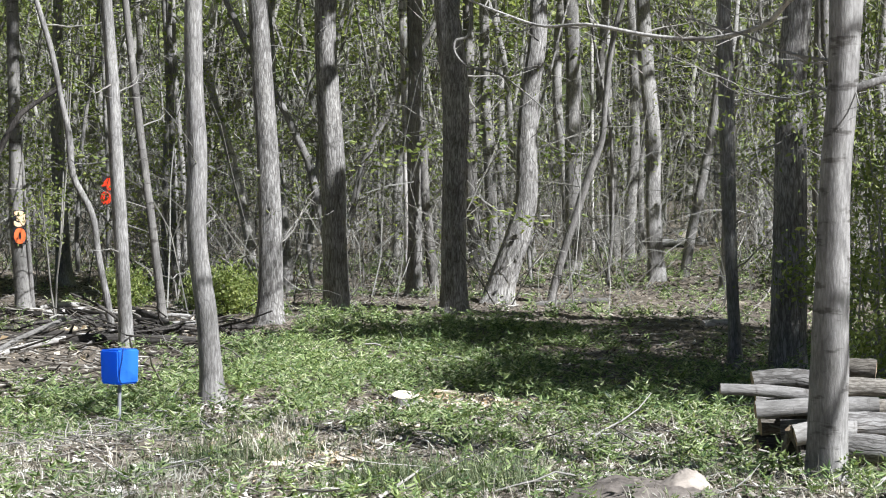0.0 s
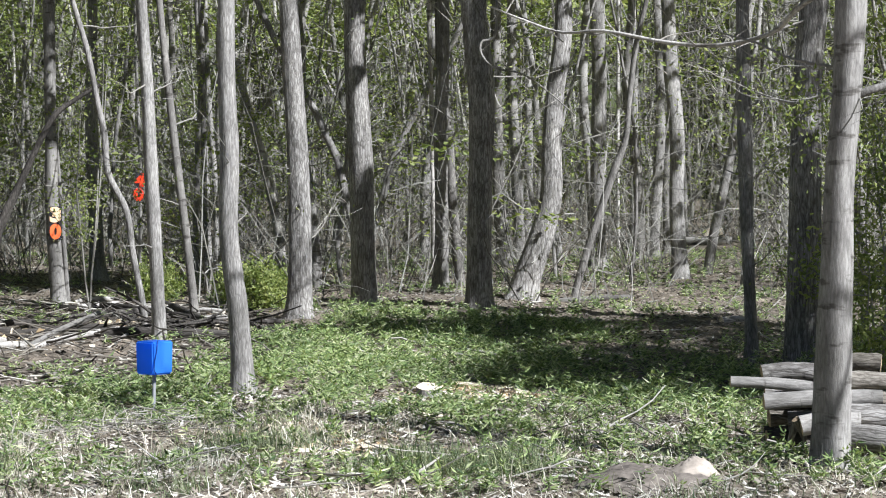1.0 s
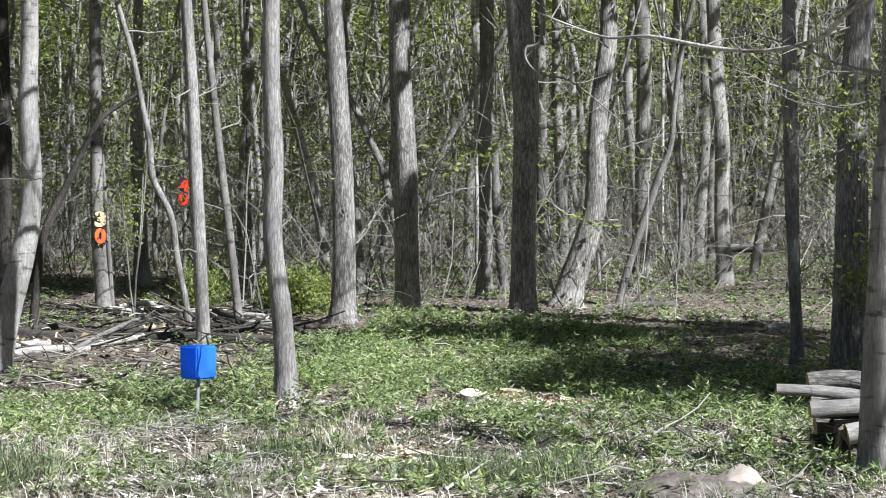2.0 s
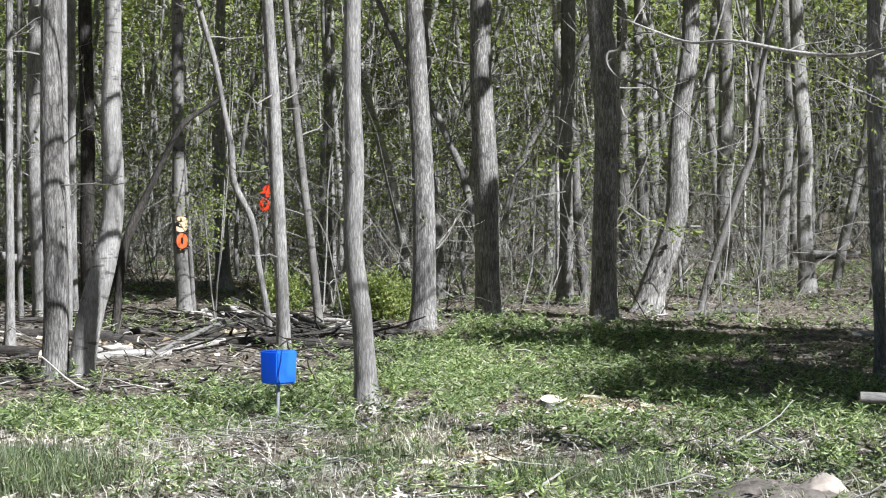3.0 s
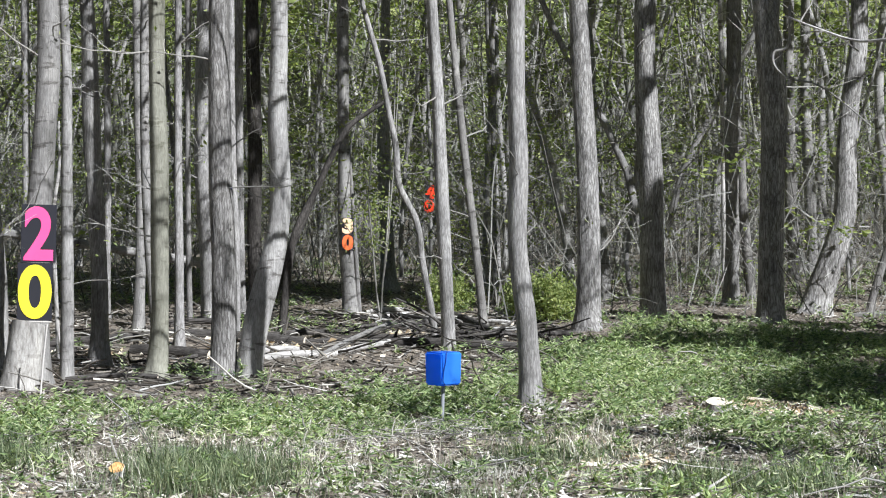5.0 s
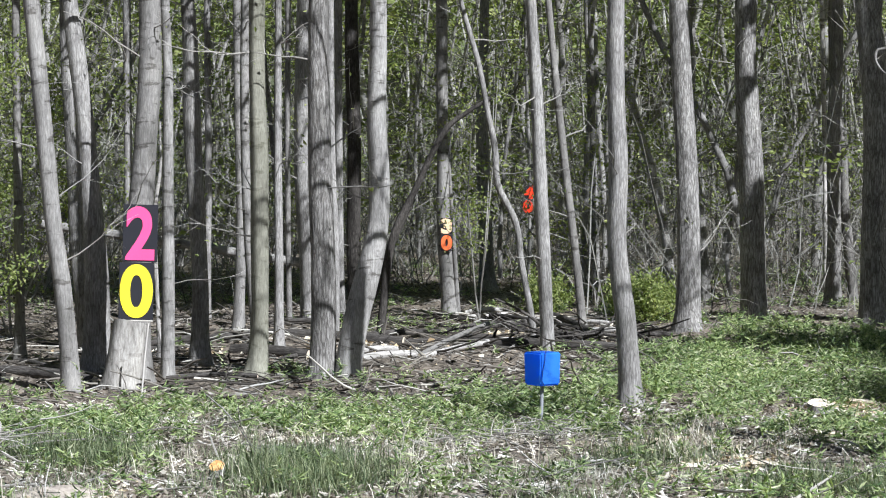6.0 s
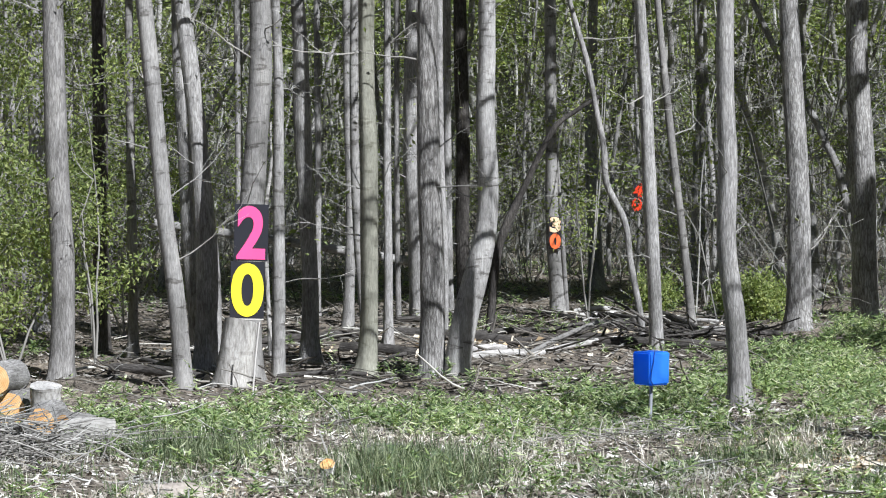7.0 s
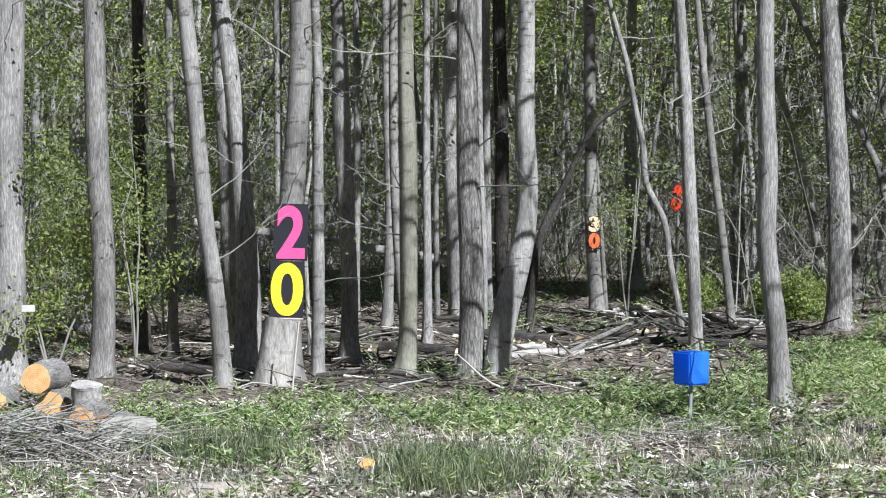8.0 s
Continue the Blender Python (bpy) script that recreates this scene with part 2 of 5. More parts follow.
def ground_z(x, y):
    x, y = np.asarray(x, float), np.asarray(y, float)
    d = np.hypot(x, y)
    z = np.interp(d, [0, 11, 19, 27.4, 36, 48, 80, 150, 400], [0, 0, 0, 0.22, 0.34, 0.45, 0.8, 2.2, 8.0])
    z = z + 0.035 * waves(x, y, 3, 2.6) + 0.015 * waves(x, y, 4, 0.7)
    # low banks under the post and the brush
    z = z + 0.12 * np.exp(-(((x + 0.75) / 0.5) ** 2 + ((y - 13.6) / 0.5) ** 2))
    z = z + 0.05 * np.exp(-(((x + 5.6) / 0.8) ** 2 + ((y - 12.2) / 0.6) ** 2))
    return z


# ---- ground: one sheet to the horizon, finer near the camera's field ----
def build_ground():
    gx = np.unique(np.concatenate([np.linspace(-400, -40, 19), np.linspace(-40, -14, 27), np.linspace(-14, 14, 281), np.linspace(14, 40, 27), np.linspace(40, 400, 19)]))
    gy = np.unique(np.concatenate([np.linspace(-300, -10, 16), np.linspace(-10, 9, 20), np.linspace(9, 30, 211), np.linspace(30, 60, 61), np.linspace(60, 420, 37)]))
    X, Y = np.meshgrid(gx, gy, indexing="ij")
    near = (np.abs(X) < 14) & (Y > 9) & (Y < 40)
    Z = ground_z(X, Y) + near * rng.normal(0, 0.008, X.shape)
    n, m = X.shape
    i, j = np.meshgrid(np.arange(n - 1), np.arange(m - 1), indexing="ij")
    q = np.stack([i * m + j, (i + 1) * m + j, (i + 1) * m + j + 1, i * m + j + 1], -1).reshape(-1, 4)
    me = quad_mesh("ground", np.stack([X, Y, Z], -1).reshape(-1, 3), q, SOIL, True)
    tagged(new("ground", me), "brown woodland soil with leaf litter and patches of bare earth", "ground", kind="structure")


build_ground()


# ---- trees ----
def limb_points(start, direction, length, k, sag, jitter):
    d = np.array(direction, float)
    pts = [np.array(start, float)]
    for _ in range(k - 1):
        d = unit(d + rng.normal(0, jitter, 3) + np.array([0, 0, sag]))
        pts.append(pts[-1] + d * length / (k - 1))
    return np.array(pts)


def branching(soup, leaves, start, direction, length, radius, twigs, leafy, leaf=0.075):
    pts = limb_points(start, direction, length, 7, 0.06, 0.16)
    soup.add(*tube(pts, np.linspace(radius, radius * 0.25, 7), 5))
    for _ in range(twigs):
        f = rng.uniform(0.25, 1.0)
        p = pts[min(6, int(f * 6))]
        d = unit(unit(np.array(direction, float)) + rng.normal(0, 0.7, 3))
        tp = limb_points(p, d, length * rng.uniform(0.25, 0.55), 5, 0.03, 0.22)
        soup.add(*tube(tp, np.linspace(radius * 0.32, radius * 0.1, 5), 3))
        if leafy:
            n = rng.poisson(leafy)
            if n:
                c = tp[rng.integers(1, 5, n)] + rng.normal(0, 0.10, (n, 3))
                ld = unit(random_dirs(n) + np.array([0, 0, -0.3]))
                leaves.add(*leaf_quads(c, ld, across(ld), rng.uniform(0.6, 1.3, n) * leaf, rng.uniform(0.35, 0.6, n) * leaf))


def tree(label, x, y, radius, bends, mat=None, height=None, limbs=9, leafy=3, low=4, fork=None, kind="tree", furrows=0.03):
    """A tree standing at x, y. bends: (height, sideways shift, radius) up the visible stem."""
    mat = mat or BARK
    if leafy and math.hypot(x, y) > 23:
        leafy = leafy * 3
    base = new(kind)
    gz = float(ground_z(x, y))
    base.location = (x, y, gz - 0.02)
    d = math.hypot(x, y)
    side, away = np.array([y / d, -x / d, 0.0]), np.array([x / d, y / d, 0.0])
    h1, s1, r1 = bends[-1]
    h0, s0, r0 = bends[-2] if len(bends) > 1 else (0.0, 0.0, radius)
    height = height or (9 + 22 * r1 + rng.uniform(0, 2.5))
    slope = (s1 - s0) / max(h1 - h0, 0.3) * 0.6
    knots = [(0.0, 0.0, radius), (min(0.25, bends[0][0] * 0.3), bends[0][1] * 0.2, radius * 0.45 + bends[0][2] * 0.55), *bends]
    top = height - h1
    knots.append((h1 + top * 0.4, s1 + slope * top * 0.3, r1 * 0.78))
    knots.append((height, s1 + slope * top * 0.5 + rng.normal(0, 0.2), max(0.012, r1 * 0.12)))
    run = np.concatenate([np.arange(0, 0.5, 0.06), np.arange(0.5, h1 + 0.3, 0.11), np.linspace(h1 + 0.5, height, 12)])
    sr = smooth_path(knots, run)
    wob = 0.02 * np.sin(run * rng.uniform(0.6, 1.4) + rng.uniform(0, 6))
    pts = sr[:, :1] * side + wob[:, None] * away + run[:, None] * np.array([0, 0, 1.0])
    sides = int(np.clip(radius * 190, 8, 26))
    a = np.arange(sides) * 2 * math.pi / sides
    lob = np.ones((len(run), sides))
    for f in (2, 3, 5):
        lob += 0.022 * np.sin(f * a[None, :] + rng.uniform(0, 6) + run[:, None] * rng.normal(0, 0.5))
    lob += furrows * rng.normal(0, 0.5, lob.shape) + furrows * np.sin(9 * a[None, :] + 0.7 * np.sin(run[:, None] * 3))
    roots = np.exp(-run / 0.12)[:, None] * (0.10 + 0.28 * np.maximum(0, np.sin(rng.integers(3, 6) * a[None, :] + rng.uniform(0, 6))))
    lob = lob + roots * (1 if radius > 0.05 else 0)
    soup = Soup()
    soup.add(*tube(pts, np.maximum(sr[:, 1], 0.01), sides, lob))
    part("trunk", soup.mesh("trunk", mat, True), base)
    leaves = Soup()
    if fork:
        fh, fs, fr, ftop = fork
        p0 = pts[np.argmin(np.abs(run - fh))]
        fp = [p0 + (side * fs * t + np.array([0, 0, ftop * t])) for t in np.linspace(0, 1, 8)]
        v, q = tube(fp, np.linspace(fr, fr * 0.5, 8), 10)
        part("fork", quad_mesh("fork", v, q, mat, True), base)
    for k in range(limbs):
        f = rng.uniform(max(0.42, (h1 + 0.4) / height), 0.97)
        i = np.argmin(np.abs(run - f * height))
        dr = unit(random_dirs(1, 0.25, 0.7)[0])
        twig = Soup()
        reach = rng.uniform(1.6, 3.4) if d < 24 else rng.uniform(0.9, 2.2)
        branching(twig, leaves, pts[i], dr, reach * (1.25 - 0.6 * f), max(0.014, sr[i, 1] * 0.55), 5, leafy)
        part("branch", twig.mesh("branch", BARK_TWIG), base)
    # spreading boughs above the visible stem, added unseen to dapple nearby trunks
    for k in range(6 if d < 24 and limbs > 3 else 0):
        i = np.argmin(np.abs(run - rng.uniform(3.9, 6.8)))
        twig = Soup()
        branching(twig, leaves, pts[i], unit(random_dirs(1, 0.05, 0.45)[0]), rng.uniform(1.4, 3.0), rng.uniform(0.018, 0.036), 5, 1)
        part("bough", twig.mesh("bough", BARK_TWIG), base)
    for k in range(low):
        hh = rng.uniform(0.9, min(h1, 4.0))
        i = np.argmin(np.abs(run - hh))
        dr = unit(random_dirs(1, -0.1, 0.5)[0])
        twig = Soup()
        branching(twig, leaves, pts[i] + dr * sr[i, 1] * 0.8, dr, rng.uniform(0.3, 1.3), rng.uniform(0.005, 0.011), 4, 0.8 if leafy else 0, 0.06)
        part("branch", twig.mesh("branch", BARK_TWIG), base)
    if leaves.n:
        part("crown", leaves.mesh("crown", LEAF), base)
    return tagged(base, label, "tree")


tree("slim grey tree carrying a small number sign", -2.83, 27.33, 0.107, [(1.08, -0.07, 0.091), (2.33, -0.09, 0.076), (3.92, -0.10, 0.076)], BARK_SMOOTH, low=0)
tree("thin grey sapling standing among the trees", -2.71, 27.35, 0.038, [(1.19, -0.07, 0.030), (1.87, -0.11, 0.019)], kind="sapling", limbs=3, leafy=2, height=3.0, low=1)
tree("slender grey tree deeper in the wood", -2.82, 33.38, 0.167, [(1.07, -0.04, 0.112), (2.45, -0.09, 0.102), (3.84, -0.07, 0.084), (4.76, -0.05, 0.074)])
tree("crooked thin grey sapling bending back and forth", -1.45, 23.46, 0.046, [(0.87, -0.14, 0.039), (1.39, -0.22, 0.039), (1.78, -0.41, 0.039), (2.23, -0.45, 0.039), (2.62, -0.53, 0.033), (3.20, -0.64, 0.033), (3.72, -0.79, 0.029), (3.91, -0.84, 0.026)], kind="sapling", limbs=3, leafy=2)
tree("straight grey tree behind the blue box", -1.22, 22.15, 0.079, [(0.87, -0.03, 0.074), (1.86, -0.08, 0.074), (2.84, -0.12, 0.069), (3.82, -0.18, 0.058)])
tree("thin grey sapling standing among the trees", -0.97, 25.49, 0.057, [(1.02, -0.10, 0.051), (2.03, -0.22, 0.051), (2.97, -0.32, 0.047), (4.13, -0.43, 0.040)], BARK_SMOOTH, kind="sapling", limbs=3, leafy=2)
tree("slender grey tree deeper in the wood", -1.13, 36.32, 0.091, [(1.71, -0.04, 0.071), (3.02, -0.10, 0.060), (5.03, -0.17, 0.060)])
tree("thin grey sapling standing among the trees", -0.97, 36.31, 0.060, [(1.71, -0.04, 0.050), (3.02, -0.13, 0.045), (5.03, -0.20, 0.045)], kind="sapling", limbs=3, leafy=2)
tree("slim grey tree with a swollen slightly bent foot", -0.24, 16.65, 0.100, [(0.72, -0.04, 0.081), (1.34, -0.11, 0.076), (1.96, -0.10, 0.076), (2.53, -0.12, 0.071), (3.38, -0.12, 0.067)], BARK)
tree("leaning dead white birch stem with peeling bark", 0.20, 32.92, 0.073, [(1.08, -0.15, 0.073), (2.08, -0.37, 0.073), (2.90, -0.60, 0.064), (3.63, -0.77, 0.050), (4.00, -0.84, 0.037)], BARK_BIRCH, height=4.3, limbs=0, leafy=0, low=1)
tree("stout pale grey tree with ridged bark", 0.33, 24.86, 0.179, [(0.73, 0.01, 0.145), (1.97, -0.01, 0.131), (3.00, -0.07, 0.124), (4.03, -0.12, 0.110)], BARK_FURROWED)
tree("thick grey tree with deeply furrowed bark", 1.21, 26.61, 0.193, [(0.92, -0.02, 0.158), (1.96, -0.04, 0.165), (2.69, -0.08, 0.152), (3.58, -0.12, 0.138), (4.17, -0.11, 0.144)], BARK_FURROWED)
tree("grey woodland tree with rough bark", 2.45, 29.54, 0.140, [(0.90, 0.02, 0.099), (2.38, 0.01, 0.099), (3.60, 0.05, 0.090), (4.42, 0.05, 0.090)])
tree("thin grey sapling standing among the trees", 2.41, 30.22, 0.038, [(1.97, -0.02, 0.034), (4.48, -0.07, 0.034)], BARK_BIRCH, kind="sapling", limbs=3, leafy=2)
tree("thick furrowed tree forking high on its stem", 2.67, 26.12, 0.189, [(1.02, -0.00, 0.160), (1.96, 0.02, 0.153), (2.68, 0.04, 0.168), (3.40, -0.02, 0.168), (4.13, -0.11, 0.131)], BARK_FURROWED, fork=(3.3, 0.25, 0.06, 3.5))
tree("slender grey tree deeper in the wood", 4.32, 37.47, 0.220, [(0.99, -0.11, 0.115), (2.55, -0.15, 0.094), (5.14, -0.18, 0.094)])
tree("slender grey tree deeper in the wood", 4.75, 38.73, 0.119, [(1.50, -0.06, 0.108), (3.12, -0.14, 0.097), (5.26, -0.16, 0.087)])
tree("curved tree with ridged bark leaning from its foot", 3.44, 27.95, 0.227, [(0.79, 0.24, 0.180), (1.41, 0.40, 0.156), (2.11, 0.42, 0.141), (2.88, 0.47, 0.125), (3.65, 0.58, 0.117), (4.27, 0.59, 0.109)], BARK_FURROWED)
tree("slender grey tree deeper in the wood", 5.85, 36.25, 0.173, [(2.01, 0.01, 0.143), (3.52, 0.03, 0.132), (5.02, -0.02, 0.132)])
tree("thin sapling leaning in a long curve", 4.23, 28.18, 0.067, [(0.63, 0.15, 0.055), (1.33, 0.38, 0.055), (1.88, 0.57, 0.055), (2.19, 0.69, 0.047), (2.73, 0.75, 0.040), (3.66, 0.87, 0.040), (4.28, 1.02, 0.032)])
tree("thin grey sapling standing among the trees", 7.12, 41.47, 0.047, [(2.07, -0.01, 0.035), (5.51, 0.00, 0.035)], BARK_BIRCH, kind="sapling", limbs=3, leafy=2)
tree("slender grey tree deeper in the wood", 8.31, 46.50, 0.144, [(2.13, 0.04, 0.092), (4.70, 0.01, 0.092), (5.99, -0.02, 0.079)])
tree("slender grey tree deeper in the wood", 7.83, 41.45, 0.152, [(1.15, 0.07, 0.117), (2.64, 0.16, 0.105), (4.36, 0.13, 0.082), (5.51, 0.08, 0.082)])
tree("slender grey tree deeper in the wood", 8.75, 44.67, 0.088, [(1.49, -0.01, 0.076), (3.34, 0.01, 0.088), (5.82, -0.07, 0.076)])
tree("slender grey tree deeper in the wood", 6.58, 32.42, 0.156, [(1.08, -0.06, 0.119), (2.43, -0.06, 0.119), (3.33, -0.15, 0.119), (4.67, -0.21, 0.101)])
tree("grey woodland tree with rough bark", 4.64, 19.34, 0.072, [(0.79, -0.03, 0.055), (1.59, -0.06, 0.066), (2.50, -0.08, 0.072), (3.46, -0.10, 0.061)], low=11)
tree("old tree with shaggy deeply furrowed bark", 4.86, 18.31, 0.179, [(0.85, 0.02, 0.158), (1.86, 0.03, 0.142), (2.77, 0.05, 0.126), (3.38, 0.10, 0.121)], BARK_FURROWED, low=11)
tree("smooth grey tree beside the stacked logs", 3.28, 11.67, 0.108, [(0.49, 0.01, 0.111), (1.13, 0.03, 0.098), (1.76, 0.05, 0.087), (2.24, 0.09, 0.087), (2.71, 0.11, 0.094)], BARK_SMOOTH)
tree("slender grey tree deeper in the wood", 16.05, 61.78, 0.177, [(2.78, 0.01, 0.142), (7.10, 0.09, 0.124)])
tree("slender grey tree deeper in the wood", 13.03, 51.28, 0.088, [(2.59, 0.06, 0.073), (6.17, 0.10, 0.073)])
tree("grey woodland tree with rough bark", 8.17, 28.75, 0.108, [(1.77, 0.00, 0.100), (4.17, 0.03, 0.091)])
tree("stout pale tree beside the brush heap", -7.49, 18.16, 0.218, [(0.92, 0.03, 0.153), (1.99, 0.03, 0.136), (3.59, 0.04, 0.147)])
tree("straight rough grey tree among leafy saplings", -6.60, 18.33, 0.124, [(1.03, 0.02, 0.108), (1.99, -0.03, 0.108), (2.79, -0.05, 0.103), (3.59, -0.06, 0.097)])
tree("grey woodland tree with rough bark", -8.54, 23.11, 0.103, [(1.28, -0.05, 0.089), (2.63, -0.07, 0.096), (3.97, -0.08, 0.096)])
# living trunk, its shade put in by the dark bark colour
tree("woodland tree with rough bark darkened for its shade", -7.17, 21.20, 0.099, [(1.36, -0.01, 0.087), (2.58, -0.01, 0.081), (3.81, -0.02, 0.075)], BARK_DEAD_SHADED)
tree("grey woodland tree with rough bark", -6.55, 20.37, 0.071, [(1.39, -0.01, 0.053), (2.27, -0.02, 0.048), (3.74, -0.03, 0.042)], BARK_SMOOTH)
tree("smooth grey tree leaning with a dark knot", -5.19, 17.59, 0.092, [(0.97, -0.08, 0.081), (1.47, -0.15, 0.076), (2.23, -0.22, 0.076), (2.99, -0.29, 0.076), (3.49, -0.34, 0.071)], BARK_SMOOTH)
tree("grey tree with a wide shaded foot", -5.48, 19.44, 0.168, [(0.87, 0.00, 0.118), (1.71, -0.05, 0.095), (2.38, -0.10, 0.084), (3.10, -0.18, 0.084), (3.66, -0.25, 0.073)])
tree("grey woodland tree with rough bark", -6.22, 21.73, 0.125, [(1.03, -0.10, 0.094), (1.97, -0.14, 0.088), (3.22, -0.21, 0.082), (3.84, -0.23, 0.075)])
tree("pale tree behind the large number boards", -4.90, 18.75, 0.145, [(0.76, 0.00, 0.124), (1.56, 0.03, 0.118), (2.36, 0.09, 0.108), (3.01, 0.13, 0.108), (3.43, 0.13, 0.102)], BARK_SMOOTH)
tree("thin bare white stem beside the number boards", -5.08, 20.35, 0.026, [(0.82, -0.03, 0.023), (1.63, -0.04, 0.020), (1.98, 0.01, 0.017)], BARK_BIRCH, kind="sapling", height=2.3, limbs=0, leafy=0, low=0)
tree("grey woodland tree with rough bark", -4.72, 19.21, 0.071, [(0.89, 0.01, 0.066), (1.99, 0.01, 0.055), (3.08, 0.01, 0.049), (3.63, -0.01, 0.044)], BARK_SMOOTH)
tree("grey woodland tree with rough bark", -4.72, 20.58, 0.117, [(0.69, 0.01, 0.088), (1.68, -0.03, 0.088), (2.56, -0.07, 0.094), (3.44, -0.09, 0.076), (3.73, -0.11, 0.070)])
tree("grey woodland tree with rough bark", -5.11, 24.39, 0.076, [(1.26, 0.04, 0.062), (2.64, 0.01, 0.055), (4.02, -0.01, 0.048)], BARK_SMOOTH)
tree("thin grey sapling standing among the trees", -4.62, 23.06, 0.059, [(0.65, -0.05, 0.059), (1.64, -0.11, 0.052), (2.94, -0.13, 0.052), (3.92, -0.12, 0.046)], BARK_SMOOTH, kind="sapling", limbs=3, leafy=2)
tree("smooth tree with greenish moss on its bark", -3.87, 19.33, 0.131, [(0.34, 0.02, 0.093), (1.44, 0.03, 0.088), (2.10, 0.03, 0.088), (2.81, 0.01, 0.077), (3.63, 0.01, 0.077)], BARK_MOSSY)
tree("grey woodland tree with rough bark", -4.21, 22.28, 0.069, [(1.02, 0.00, 0.050), (2.28, -0.01, 0.044), (3.85, -0.00, 0.038)])
tree("thick tree with tall furrowed ridges in its bark", -3.20, 19.15, 0.135, [(0.93, 0.01, 0.113), (1.99, -0.02, 0.108), (2.78, -0.03, 0.097), (3.58, -0.03, 0.092)], BARK_FURROWED)
tree("grey woodland tree with rough bark", -4.52, 26.01, 0.103, [(0.94, -0.02, 0.110), (1.95, -0.07, 0.117), (2.67, -0.07, 0.117), (4.11, -0.04, 0.110)])
tree("thin grey sapling standing among the trees", -3.78, 23.60, 0.040, [(0.98, -0.00, 0.040), (1.97, -0.04, 0.040), (3.92, -0.06, 0.040)], kind="sapling", limbs=3, leafy=2)
tree("smooth grey tree bent near its foot", -2.96, 19.17, 0.124, [(0.61, 0.09, 0.124), (1.03, 0.20, 0.118), (1.46, 0.29, 0.102), (1.83, 0.31, 0.097), (2.52, 0.28, 0.092), (3.16, 0.30, 0.081), (3.59, 0.30, 0.081)], BARK_SMOOTH, low=1)
# dark bark colour stands in for shade on this trunk too
tree("woodland tree with rough bark darkened for its shade", -4.05, 26.98, 0.106, [(0.90, -0.03, 0.098), (2.32, -0.02, 0.091), (3.44, -0.05, 0.091), (4.19, -0.06, 0.083)], BARK_DEAD_SHADED)
tree("thin grey sapling standing among the trees", -5.91, 26.22, 0.052, [(1.94, 0.02, 0.045), (4.17, 0.01, 0.045)], kind="sapling", limbs=3, leafy=2)
tree("thin grey sapling standing among the trees", -4.17, 26.49, 0.060, [(1.94, -0.03, 0.052), (4.17, -0.04, 0.052)], kind="sapling", limbs=3, leafy=2)
tree("thin grey sapling standing among the trees", -1.09, 33.84, 0.056, [(2.88, -0.03, 0.047), (4.74, -0.07, 0.047)], kind="sapling", limbs=3, leafy=2)
tree("grey woodland tree with rough bark", -10.08, 25.42, 0.068, [(1.94, 0.03, 0.061), (4.17, 0.03, 0.061)])
tree("thin grey sapling standing among the trees", -6.93, 26.05, 0.060, [(2.69, 0.01, 0.052), (4.18, 0.00, 0.052)], kind="sapling", limbs=3, leafy=2)
tree("thin grey sapling standing among the trees", -4.68, 25.49, 0.043, [(1.95, -0.02, 0.036), (4.10, -0.01, 0.036)], kind="sapling", limbs=3, leafy=2)


def shade_tree(x, y, height, low, spread, n):
    """An added full-crowned tree beyond the view, which throws the broad shadow."""
    base = new("shade_tree")
    base.location = (x, y, float(ground_z(x, y)) - 0.02)
    k = np.linspace(0, 1, 14)
    s = Soup()
    s.add(*tube(np.stack([0.1 * np.sin(k * 3), 0.08 * np.cos(k * 4), k * height], 1), 0.2 * (1 - 0.9 * k) + 0.01, 14))
    part("trunk", s.mesh("trunk", BARK, True), base)
    lv = Soup()
    for _ in range(n):
        tw = Soup()
        f = rng.uniform(low, height * 0.97)
        reach = spread * math.sqrt(max(0.08, 1 - ((f - low) / (height - low)) ** 2)) * rng.uniform(0.6, 1.0)
        branching(tw, lv, (0, 0, f), random_dirs(1, 0.0, 0.45)[0], reach, 0.03, 14, 24, 0.16)
        part("branch", tw.mesh("branch", BARK_TWIG), base)
    part("crown", lv.mesh("crown", LEAF), base)
    tagged(base, "unseen full-crowned leafy tree added to throw the broad shadow", "tree")


shade_tree(9.3, 11.95, 8.6, 4.0, 2.7, 58)
shade_tree(10.46, 14.94, 11.0, 6.0, 2.9, 36)
shade_tree(12.2, 15.6, 11.5, 6.0, 2.6, 18)
# out-of-view trunks added to shadow the forked tree and the log-side tree
EDGE = "unseen straight grey tree added to cast a trunk shadow"
tree(EDGE, 9.07, 19.93, 0.22, [(2.0, 0.0, 0.20), (7.0, 0.0, 0.20), (12.0, 0.0, 0.18)], BARK, height=18, limbs=3, leafy=0, low=0)
tree(EDGE, 7.46, 7.44, 0.09, [(2.0, 0.0, 0.085), (6.0, 0.0, 0.08)], BARK_SMOOTH, height=10, limbs=4, leafy=1, low=0)


def snag(x, y, height, r):
    """An added, unseen shadow caster: dead trunk broken off high up, top worn round."""
    base = new("snag")
    base.location = (x, y, float(ground_z(x, y)) - 0.02)
    k = np.concatenate([np.linspace(0, 0.97, 24), [0.98, 0.988, 0.994, 0.998, 1.0]])
    rr = r * (1.15 - 0.15 * np.minimum(1, k * 6)) * np.where(k > 0.97, np.sqrt(np.maximum(0.0, 1 - ((k - 0.97) / 0.03) ** 2)), 1.0)
    v, q = tube(np.stack([0.03 * np.sin(k * 5), 0.03 * np.cos(k * 4), k * height], 1), np.maximum(rr, 0.004), 18)
    part("trunk", quad_mesh("trunk", v, q, BARK, True), base)
    tagged(base, "unseen tall dead trunk, broken and round-topped, added for its shadow", "tree")


